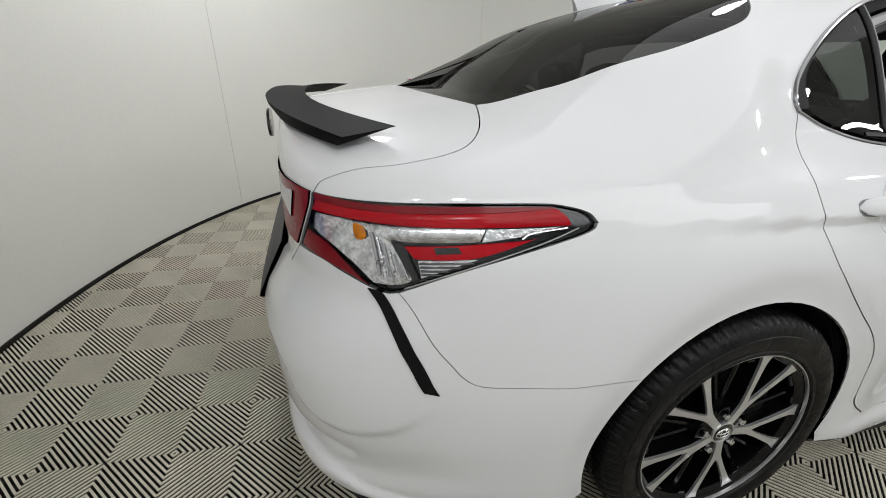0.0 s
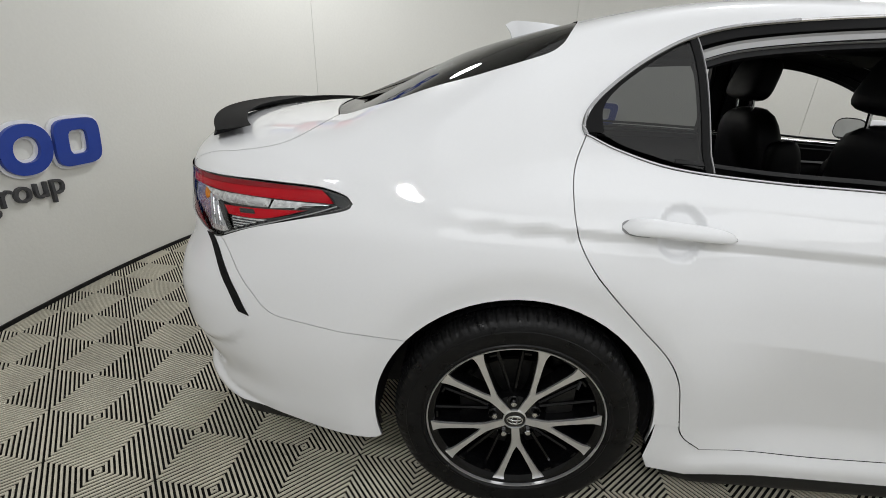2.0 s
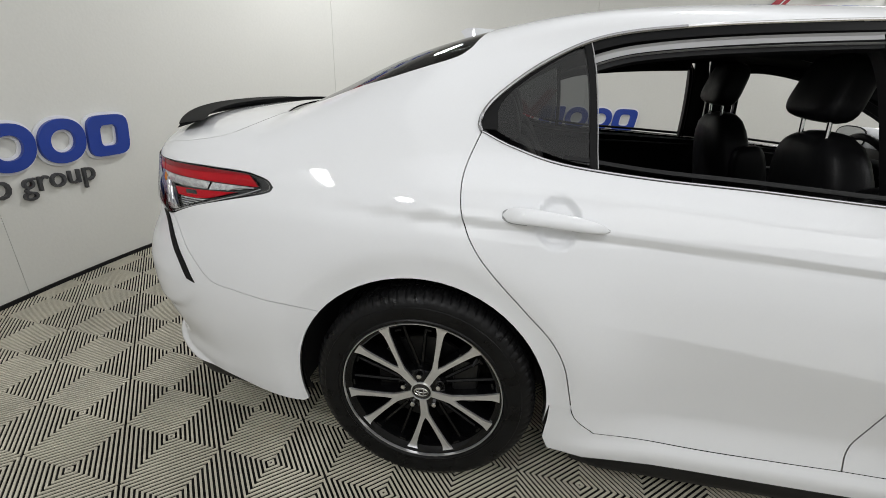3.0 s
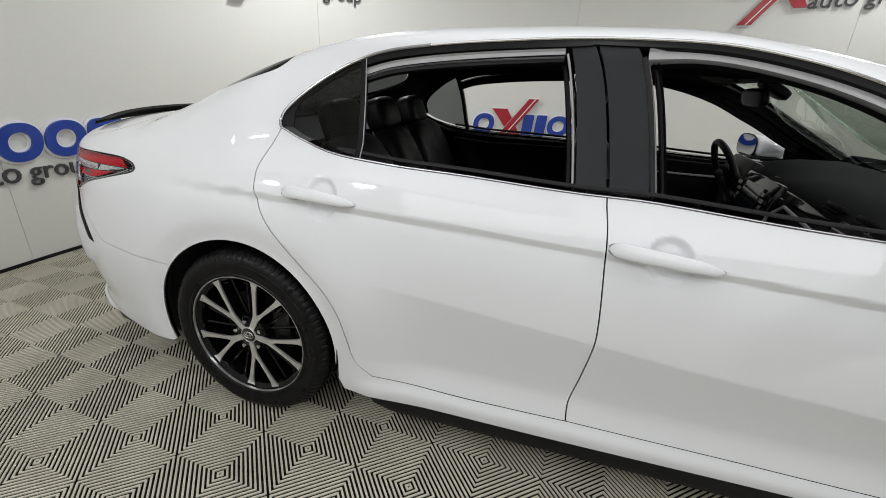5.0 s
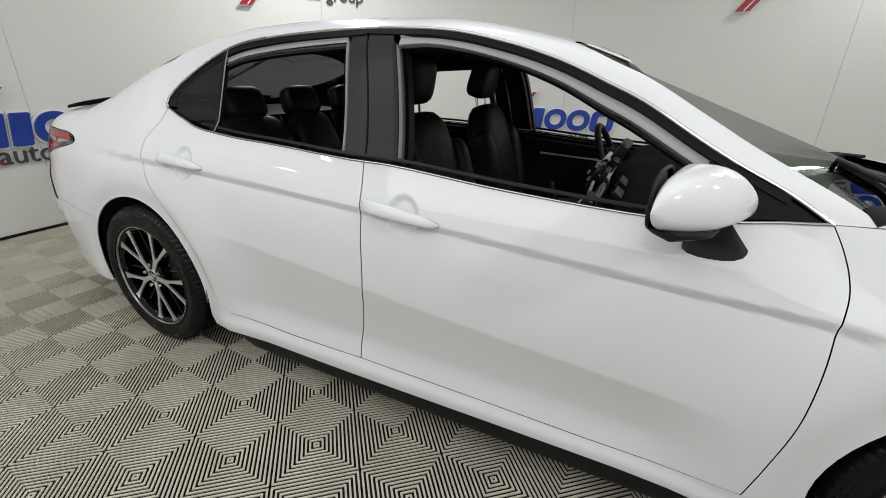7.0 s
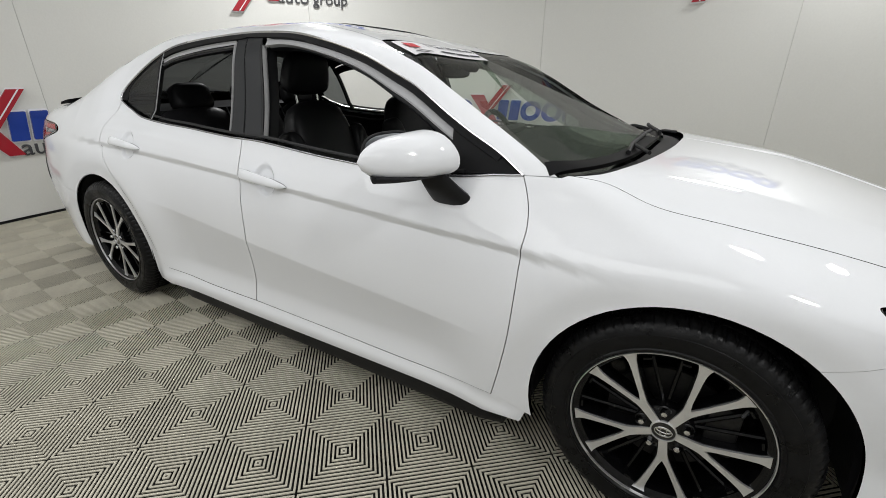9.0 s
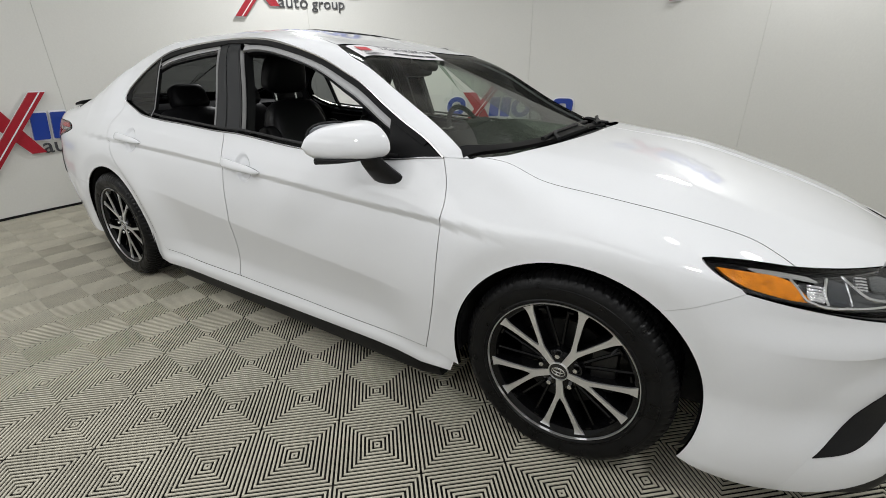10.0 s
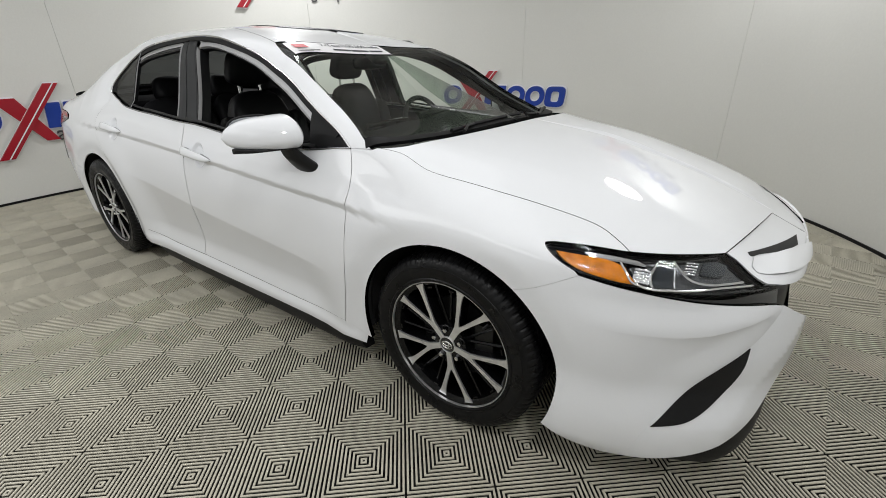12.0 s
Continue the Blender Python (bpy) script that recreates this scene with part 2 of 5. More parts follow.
def body(q, v):
    """The right half of the body: q runs from the tail's middle to the nose's along the car, v from the sill (0) over the shoulder (1) to the middle of the roof (2).
    Gives x, half width, z."""
    q, v = np.broadcast_arrays(np.asarray(q, float), np.asarray(v, float))
    pr, pf = np.clip((XR - q) / LR, 0, 1), np.clip((q - XF) / LF, 0, 1)
    nr, nf = 5.5 - 0.7 * (1 - step(v, 0, .45)), 3.1 + 1.2 * (1 - step(v, 0, .5))

    def arc(p, n):
        s, c = np.sin(p * np.pi / 2), np.cos(p * np.pi / 2)
        k = (s ** n + c ** n) ** (-1 / n)
        return s * k, np.maximum(c, 0) * k
    tr, cr = arc(pr, nr)
    tf, cf = arc(pf, nf)
    xn = np.clip(q, XR, XF) - tr * (XR + 1.05) + tf * (3.76 - XF)     # nominal station
    zb, zt = base_z(xn), centre_z(xn)
    z = .13 + np.clip(v, 0, 1) * (zb - .13)
    x = np.clip(q, XR, XF) + tr * (tail_x(z) - XR) + tf * (nose_x(z) - XF)
    w = side_w(x, z)
    e = .004
    slope = (side_w(x, z) - side_w(x, z - e)) / e
    t = np.clip(v - 1, 0, 1)
    n = np.hypot(slope, 1)
    a, b = lift(xn), crown(xn)
    w1, z1 = w + slope / n * a, z + a / n
    wt = w * (1 - t) ** 3 + 3 * w1 * t * (1 - t) ** 2 + 3 * b * t * t * (1 - t)
    zt = z * (1 - t) ** 3 + 3 * z1 * t * (1 - t) ** 2 + 3 * zt * t * t * (1 - t) + zt * t ** 3
    w, z = np.where(v > 1, wt, w), np.where(v > 1, zt, z)
    w = w - glass_inset(x) * step(v, .94, 1.045) * (1 - step(v, 1.34, 1.62))          # rear side windows stand back behind a shoulder
    return np.stack([x, w * cr * cf, z], -1)


# ---------------------------------------------------------------- mesh tools
def part(name, bm, mat, parent=None, label="", smooth=True, bevel=0.0, segments=2):
    """Links a bmesh as one mesh object under a thing or under a part."""
    if bevel:
        bmesh.ops.bevel(bm, geom=bm.edges[:], offset=bevel, segments=segments, affect="EDGES", profile=.6, clamp_overlap=True)
    bmesh.ops.recalc_face_normals(bm, faces=bm.faces[:])
    me = bpy.data.meshes.new(name)
    bm.to_mesh(me)
    bm.free()
    me.materials.append(mat)
    if smooth:
        me.polygons.foreach_set("use_smooth", [True] * len(me.polygons))
        me.set_sharp_from_angle(angle=radians(38))
    ob = new(name, me)
    ob.parent = parent
    return tagged(ob, label)


def empty(name, parent=None, at=(0, 0, 0), **tags):
    ob = new(name)
    ob.location = at
    ob.parent = parent
    ob.empty_display_size = .1
    return tagged(ob, **tags)


def box(size, at=(0, 0, 0), turn=(0, 0, 0), bm=None):
    bm = bm or bmesh.new()
    r = bmesh.ops.create_cube(bm, size=1, matrix=pose(*at, *turn) @ Matrix.Diagonal((*size, 1)))
    return bm


def tube(points, radius, sides=8, closed=False, bm=None, flat=1.0):
    """A round bar along points; flat squeezes it along its second axis."""
    bm = bm or bmesh.new()
    pts = [Vector(p) for p in points]
    n, rings, up = len(pts), [], Vector((0, 0, 1))
    for i, p in enumerate(pts):
        a = pts[(i - 1) % n] if closed or i else p
        b = pts[(i + 1) % n] if closed or i < n - 1 else p
        d = (b - a).normalized()
        if abs(d.dot(up)) > .95:
            up = Vector((0, 1, 0))
        s = d.cross(up).normalized()
        w = s.cross(d).normalized()
        rings.append([bm.verts.new(p + radius * (math.cos(t) * s * flat + math.sin(t) * w)) for t in (2 * math.pi * k / sides for k in range(sides))])
    for i in range(n if closed else n - 1):
        p, q = rings[i], rings[(i + 1) % n]
        for k in range(sides):
            bm.faces.new((p[k], p[(k + 1) % sides], q[(k + 1) % sides], q[k]))
    if not closed:
        bm.faces.new(rings[0][::-1])
        bm.faces.new(rings[-1])
    return bm


def lathe(profile, segments=64, axis_y=True, bm=None):
    """Turns (radius, along) pairs round the y axis."""
    bm = bm or bmesh.new()
    rings = [[bm.verts.new((r * math.cos(a), y, r * math.sin(a))) for a in (2 * math.pi * k / segments for k in range(segments))] for r, y in profile]
    for p, q in zip(rings, rings[1:]):
        for k in range(segments):
            bm.faces.new((p[k], p[(k + 1) % segments], q[(k + 1) % segments], q[k]))
    return bm


def prism(outline, y0, y1, bm=None, m=None):
    """A plate: the outline (x, z) pushed from y0 to y1."""
    bm = bm or bmesh.new()
    a, b = [bm.verts.new((x, y0, z)) for x, z in outline], [bm.verts.new((x, y1, z)) for x, z in outline]
    n = len(outline)
    for i, j, k in tessellate_polygon([[Vector((x, z, 0)) for x, z in outline]]):
        bm.faces.new((a[i], a[j], a[k]))
        bm.faces.new((b[k], b[j], b[i]))
    for i in range(n):
        bm.faces.new((a[i], b[i], b[(i + 1) % n], a[(i + 1) % n]))
    if m is not None:
        bmesh.ops.transform(bm, matrix=m, verts=a + b)
    return bm


def loft(sections, bm=None, caps=True):
    """Skins closed rings of points."""
    bm = bm or bmesh.new()
    rings = [[bm.verts.new(p) for p in s] for s in sections]
    n = len(rings[0])
    for p, q in zip(rings, rings[1:]):
        for k in range(n):
            bm.faces.new((p[k], p[(k + 1) % n], q[(k + 1) % n], q[k]))
    if caps:
        bm.faces.new(rings[0][::-1])
        bm.faces.new(rings[-1])
    return bm


def oval(a, b, n=20, power=2.6):
    """Points of a superellipse with half axes a and b."""
    out = []
    for k in range(n):
        c, s = math.cos(2 * math.pi * k / n), math.sin(2 * math.pi * k / n)
        r = (abs(c) ** power + abs(s) ** power) ** (-1 / power)
        out.append((a * c * r, b * s * r))
    return out


# ---------------------------------------------------------------- panels on the body surface
V_SCALE = .8
FAR = .92                        # the far side is squeezed towards the middle, and lowered, to fit the camera's view


def far_side(p):
    """The matching place on the far side of the car, drawn in and lowered to fit the camera's view."""
    p = np.asarray(p, float)
    y = -p[..., 1] * FAR
    return np.stack([p[..., 0], y, p[..., 2] - .05 * np.abs(y) * step(p[..., 2], .5, 1.0)], -1)



def curve(points, fine=6):
    """A smooth line through control points (q, v)."""
    p = np.array(points, float)
    if len(p) < 3:
        t = np.linspace(0, 1, fine + 1)[:, None]
        return p[0] * (1 - t) + p[-1] * t
    e = np.vstack([2 * p[0] - p[1], p, 2 * p[-1] - p[-2]])
    out = []
    for i in range(1, len(e) - 2):
        t = np.linspace(0, 1, fine, endpoint=False)[:, None]
        a, b, c, d = e[i - 1], e[i], e[i + 1], e[i + 2]
        out.append(.5 * (2 * b + (c - a) * t + (2 * a - 5 * b + 4 * c - d) * t ** 2 + (3 * b - a - 3 * c + d) * t ** 3))
    return np.vstack(out + [p[-1:]])


def ring(*curves):
    """Joins lines end to end into one closed outline."""
    pts = []
    for c in curves:
        for p in np.asarray(c, float):
            if not pts or np.hypot(*(p - pts[-1])) > .003:
                pts.append(p)
    if np.hypot(*(pts[0] - pts[-1])) < .003:
        pts.pop()
    return np.array(pts)


def inside(poly, pts):
    x, y = pts[:, 0], pts[:, 1]
    hit = np.zeros(len(pts), bool)
    for (x0, y0), (x1, y1) in zip(poly, np.roll(poly, -1, 0)):
        k = (y0 > y) != (y1 > y)
        with np.errstate(divide="ignore", invalid="ignore"):
            hit ^= k & (x < (x1 - x0) * (y - y0) / (y1 - y0) + x0)
    return hit


def shrink(poly, d):
    p = poly * [1, V_SCALE]
    e = np.roll(p, -1, 0) - p
    n = np.stack([-e[:, 1], e[:, 0]], 1) / np.maximum(np.hypot(*e.T), 1e-9)[:, None]
    area = .5 * np.sum(p[:, 0] * np.roll(p[:, 1], -1) - p[:, 1] * np.roll(p[:, 0], -1))
    m = n + np.roll(n, 1, 0)
    m = m / np.maximum((m * m).sum(1) / 2, .35)[:, None]
    return (p + m * d * np.sign(area)) / [1, V_SCALE]


def near_line(poly, pts):
    best = np.full(len(pts), 9.0)
    for a, b in zip(poly, np.roll(poly, -1, 0)):
        d = b - a
        t = np.clip(((pts - a) @ d) / max(d @ d, 1e-12), 0, 1)
        best = np.minimum(best, np.hypot(*(pts - a - t[:, None] * d).T))
    return best


def surface(q, v, offset=0.0):
    """Place and outward normal on the right half (y negative)."""
    q, v = np.asarray(q, float), np.asarray(v, float)
    h = .003
    qa, qb, va, vb = np.clip(q - h, XR - LR, XF + LF - 1e-4), np.clip(q + h, XR - LR + 1e-4, XF + LF), np.clip(v - h, 0, 2), np.clip(v + h, 0, 2)
    p = body(q, v) * [1, -1, 1]
    n = np.cross((body(qb, v) - body(qa, v)) * [1, -1, 1], (body(q, vb) - body(q, va)) * [1, -1, 1])
    n = n / np.maximum(np.linalg.norm(n, axis=-1, keepdims=True), 1e-9)
    off = np.asarray(offset, float)
    return p + n * (off[..., None] if off.ndim else off), n


def panel(name, outline, mat, parent=None, label="", side=-1, gap=.002, depth=.018, lift_by=0.0, grid=.03, both=False, shape=None, uniform_rim=None):
    """A sheet cut from the body surface, with turned-in edges. both: it spans the car's middle (v = 2). shape: an extra offset by (q, v)."""
    poly = shrink(np.asarray(outline, float), gap) if gap else np.asarray(outline, float)
    if both:
        poly[np.asarray(outline)[:, 1] > 1.995, 1] = 2.0
    poly[:, 1] = np.clip(poly[:, 1], 0, 2)
    flat = poly * [1, V_SCALE]
    lo, hi = flat.min(0), flat.max(0)
    gx, gy = np.meshgrid(np.arange(lo[0] + grid / 2, hi[0], grid), np.arange(lo[1] + grid / 2, hi[1], grid * .8))
    pts = np.stack([gx.ravel(), gy.ravel()], 1)
    pts = pts[inside(flat, pts)]
    if len(pts):
        pts = pts[near_line(flat, pts) > grid * .35]
    n = len(flat)
    allp = np.vstack([flat, pts]) if len(pts) else flat
    vs, _, fs, ov, _, _ = delaunay_2d_cdt([Vector(p) for p in allp], [(i, (i + 1) % n) for i in range(n)], [], 0, 1e-6)
    co = np.array([tuple(v) for v in vs])
    cen = np.array([co[list(f)].mean(0) for f in fs])
    fs = [tuple(f) for f, k in zip(fs, inside(flat, cen)) if k]
    q, v = co[:, 0], np.clip(co[:, 1] / V_SCALE, 0, 2)
    off = lift_by + (shape(q, v) if shape else 0) * np.ones(len(q))
    p, nr = surface(q, v, off)
    if shape:
        h = .003
        gq, gv = (shape(q + h, v) - shape(q - h, v)) / (2 * h), (shape(q, v + h) - shape(q, v - h)) / (2 * h)
        tq, tv = surface(q + h, v)[0] - surface(q - h, v)[0], surface(q, v + h)[0] - surface(q, v - h)[0]
        a, b = tq / (2 * h) + nr * gq[:, None], tv / (2 * h) + nr * gv[:, None]
        nr = np.cross(a, b)
        nr = nr / np.maximum(np.linalg.norm(nr, axis=1, keepdims=True), 1e-9)
    verts, norms, faces = [*p], [*nr], list(fs)
    # turned-in rim, with its own corners
    where = {}
    for i, o in enumerate(ov):
        for k in o:
            where[k] = i
    loop = [where[i] for i in range(n)]
    if both:
        loop_pairs = [(a, b) for a, b in zip(loop, loop[1:] + loop[:1]) if not (v[a] > 1.995 and v[b] > 1.995)]
    else:
        loop_pairs = list(zip(loop, loop[1:] + loop[:1]))
    if depth:
        for a, b in loop_pairs:
            k = len(verts)
            e = p[b] - p[a]
            out = np.cross(e, nr[a])
            out = out / max(np.linalg.norm(out), 1e-9)
            for i in (a, b):
                verts.append(p[i]); norms.append(out * .8 + nr[i] * .6)
            for i in (b, a):
                verts.append(p[i] - nr[i] * depth); norms.append(out)
            faces.append((k, k + 1, k + 2, k + 3))
    verts, norms = np.array(verts), np.array(norms)
    if both:
        m = len(verts)
        verts, norms = np.vstack([verts, far_side(verts)]), np.vstack([norms, norms * [1, -1, 1]])
        faces = faces + [tuple(i + m for i in f[::-1]) for f in faces]
    elif side > 0:
        verts, norms = far_side(verts), norms * [1, -1, 1]
        faces = [f[::-1] for f in faces]
    me = bpy.data.meshes.new(name)
    me.from_pydata([tuple(x) for x in verts.tolist()], [], faces)
    me.materials.append(mat)
    me.polygons.foreach_set("use_smooth", [True] * len(me.polygons))
    me.validate()
    if len(me.vertices) == len(norms):
        norms = norms / np.maximum(np.linalg.norm(norms, axis=1, keepdims=True), 1e-9)
        me.normals_split_custom_set_from_vertices([tuple(x) for x in norms.tolist()])
    ob = new(name, me)
    ob.parent = parent
    return tagged(ob, label)


def on_body(points, offset=0.0, side=-1, fine=6):
    c = curve(points, fine)
    p = surface(c[:, 0], np.clip(c[:, 1], 0, 2), offset)[0]
    return [tuple(x) for x in (p if side < 0 else far_side(p)).tolist()]


def strip(name, points, width, mat, parent, label="", side=-1, lift_by=.002, thick=.006, fine=6):
    """A flat moulding laid along a line on the body."""
    c = curve(points, fine)
    p, n = surface(c[:, 0], np.clip(c[:, 1], 0, 2))
    d = np.gradient(p, axis=0)
    s = np.cross(d, n)
    s = s / np.maximum(np.linalg.norm(s, axis=1, keepdims=True), 1e-9)
    sections = []
    for i in range(len(p)):
        a, b = p[i] + s[i] * width / 2, p[i] - s[i] * width / 2
        ring_pts = [a - n[i] * thick, a + n[i] * lift_by * .4, a * .85 + b * .15 + n[i] * lift_by, a * .15 + b * .85 + n[i] * lift_by, b + n[i] * lift_by * .4, b - n[i] * thick]
        sections.append([tuple(x) for x in (np.array(ring_pts) if side < 0 else far_side(ring_pts)).tolist()])
    return part(name, loft(sections), mat, parent, label)


# ---------------------------------------------------------------- room
ROOM_X, ROOM_Y, ROOM_A, ROOM_B, ROOM_N, ROOM_H = 1.25, -.30, 3.60, 3.85, 2.25, 3.15
_ang = np.linspace(-np.pi / 2, 1.5 * np.pi, 4001)
_k = (np.abs(np.cos(_ang)) ** ROOM_N + np.abs(np.sin(_ang)) ** ROOM_N) ** (-1 / ROOM_N)
_rx, _ry = ROOM_X + ROOM_A * np.cos(_ang) * _k, ROOM_Y + ROOM_B * np.sin(_ang) * _k
_len = np.concatenate([[0], np.cumsum(np.hypot(np.diff(_rx), np.diff(_ry)))])
ROUND = _len[-1]


def wall_at(s, inward=0.0):
    """Place on the wall's inner face, s metres round it, and the direction inwards."""
    s = s % ROUND
    x, y = np.interp(s, _len, _rx), np.interp(s, _len, _ry)
    x2, y2 = np.interp((s + .01) % ROUND, _len, _rx), np.interp((s + .01) % ROUND, _len, _ry)
    d = math.hypot(x2 - x, y2 - y) or 1
    nx, ny = -(y2 - y) / d, (x2 - x) / d
    return x + nx * inward, y + ny * inward


def wall_s(x, y):
    """How far round the wall the place nearest to (x, y) lies."""
    return float(_len[np.argmin(np.hypot(_rx - x, _ry - y))])


def wall_run(name, s0, s1, z0, z1, inner, outer, mat, label):
    n = max(int((s1 - s0) / .06), 2)
    secs = []
    for i in range(n + 1):
        s = s0 + (s1 - s0) * i / n
        a, b = wall_at(s, inner), wall_at(s, outer)
        secs.append([(*a, z0), (*a, z1), (*b, z1), (*b, z0)])
    ob = part(name, loft(secs), mat, None)
    return tagged(ob, label, "wall" if "wall" in name else "baseboard", kind="structure")


seams = sorted([wall_s(-2.35, -.25), wall_s(-1.60, 2.29), wall_s(.9, 3.55), wall_s(3.25, 3.05), wall_s(4.85, -.6), wall_s(3.6, -3.2), wall_s(1.0, -4.15), wall_s(-2.12, -1.75)])
for i, s0 in enumerate(seams):
    s1 = seams[(i + 1) % len(seams)]
    s1 = s1 if s1 > s0 else s1 + ROUND
    wall_run("wall_%d" % (i + 1), s0 + .0012, s1 - .0012, 0, ROOM_H, 0, -.08, WALL if wall_at((s0 + s1) / 2)[1] > -1.6 else BOUNCEWALL, "curved off-white studio wall panel with faint scuffs" if wall_at((s0 + s1) / 2)[1] > -1.6 else "unseen curved pale wall behind the camera, toned to bounce light")
wall_run("wall_backing", 0, ROUND, 0, ROOM_H, -.081, -.12, WALL, "plain backing behind the curved studio wall")
wall_run("baseboard", 0, ROUND, .0, .022, .010, .001, TRIM, "thin black rubber baseboard round the studio wall")
rim = [(*wall_at(ROUND * i / 120, -.1),) for i in range(120)]
cb = bmesh.new()
top, low = [cb.verts.new((x, y, ROOM_H + .1)) for x, y in rim], [cb.verts.new((x, y, ROOM_H)) for x, y in rim]
cb.faces.new(top)
cb.faces.new(low[::-1])
for i in range(120):
    cb.faces.new((low[i], low[(i + 1) % 120], top[(i + 1) % 120], top[i]))
tagged(part("ceiling", cb, CEIL, None, smooth=False), "plain white studio ceiling above the lamps", "ceiling", kind="structure")

# lamps over the car
def studio_lamp(x, y, tip, wide):
    lamp = empty("studio_lamp", None, (x, y, LAMP_Z), label="unseen round white studio lamp hung under the ceiling", category="lamp", group="lamps round the car")
    part("shade", lathe([(r * wide / .32, h) for r, h in ((.162, -.004), (.172, .0), (.172, .03), (.10, .09), (.04, .10), (.0, .10))], 40), LAMPSHADE, lamp).matrix_local = lamp_pose(x, y, tip).to_3x3().to_4x4() @ Matrix.Rotation(radians(90), 4, "X")
    part("stem", tube([(0, 0, .12), (0, 0, ROOM_H - LAMP_Z)], .012), LAMPSHADE, lamp)


for lx, ly, watts, tip, wide in LAMP_PLACES:
    studio_lamp(lx, ly, tip, wide)


# housing of the added fill box, never in view
soft = empty("soft_box", None, (1.55, -3.30, 2.45), label="unseen long fill light box added behind the camera, leaning towards the car", category="studio light")
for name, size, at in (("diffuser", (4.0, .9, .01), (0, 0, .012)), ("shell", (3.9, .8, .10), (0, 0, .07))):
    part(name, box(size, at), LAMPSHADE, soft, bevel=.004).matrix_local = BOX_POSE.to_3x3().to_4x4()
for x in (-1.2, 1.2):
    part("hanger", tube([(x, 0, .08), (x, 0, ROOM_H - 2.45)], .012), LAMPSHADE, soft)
# disc and rim that house the added fill panel, out of view
light = empty("ceiling_light", None, (PANEL_X, PANEL_Y, PANEL_Z), label="unseen wide round fill light panel added under the studio ceiling", category="ceiling light")
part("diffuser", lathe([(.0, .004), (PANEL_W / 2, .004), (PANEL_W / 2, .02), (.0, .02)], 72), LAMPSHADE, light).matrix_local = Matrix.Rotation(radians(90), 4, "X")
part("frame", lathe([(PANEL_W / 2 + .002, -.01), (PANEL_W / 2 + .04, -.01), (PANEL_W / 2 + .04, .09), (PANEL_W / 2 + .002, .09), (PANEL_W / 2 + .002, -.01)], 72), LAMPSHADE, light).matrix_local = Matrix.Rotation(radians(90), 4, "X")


# ---------------------------------------------------------------- wall signs: plain shapes
def sign_piece(name, outline, s0, z0, mat, parent, stand=.012, thick=.020, hole=None, label=""):
    """A flat shape with the outline (along, up), bent to follow the wall."""
    bm = bmesh.new()
    pts = [Vector(p) for p in outline]
    n = len(pts)
    edges = [(i, (i + 1) % n) for i in range(n)]
    if hole:
        m = len(hole)
        pts += [Vector(p) for p in hole]
        edges += [(n + i, n + (i + 1) % m) for i in range(m)]
    vs, _, fs, _, _, _ = delaunay_2d_cdt(pts, edges, [], 0, 1e-6)
    co = np.array([tuple(v) for v in vs])
    keep = []
    for f in fs:
        c = co[list(f)].mean(0, keepdims=True)
        if inside(np.array(outline), c)[0] and not (hole and inside(np.array(hole), c)[0]):
            keep.append(tuple(f))
    front, back = [], []
    for u, z in co:
        a, b = wall_at(s0 - u, stand + thick), wall_at(s0 - u, stand)
        front.append(bm.verts.new((*a, z0 + z)))
        back.append(bm.verts.new((*b, z0 + z)))
    for a, b, c in keep:
        bm.faces.new((front[a], front[b], front[c]))
        bm.faces.new((back[c], back[b], back[a]))
    for loop in ([(i, (i + 1) % n) for i in range(n)], [(n + i, n + (i + 1) % len(hole)) for i in range(len(hole))] if hole else []):
        for a, b in loop:
            bm.faces.new((front[a], back[a], back[b], front[b]))
    return part(name, bm, mat, parent, label)


def slanted(w, h, lean=.0, r=.02, n=5):
    """A rounded block whose top leans along."""
    out = []
    for cx, cz, a0 in ((w - r, h - r, 0), (r, h - r, 90), (r, r, 180), (w - r, r, 270)):
        for k in range(n + 1):
            a = radians(a0 + 90 * k / n)
            x, z = cx + r * math.cos(a), cz + r * math.sin(a)
            out.append((x + lean * z, z))
    return out


def shifted(outline, du, dz, grow=0.0):
    c = np.mean(outline, 0)
    out = []
    for u, z in outline:
        d = np.array([u, z]) - c
        l = max(np.hypot(*d), 1e-6)
        out.append((u + du + d[0] / l * grow, z + dz + d[1] / l * grow))
    return out


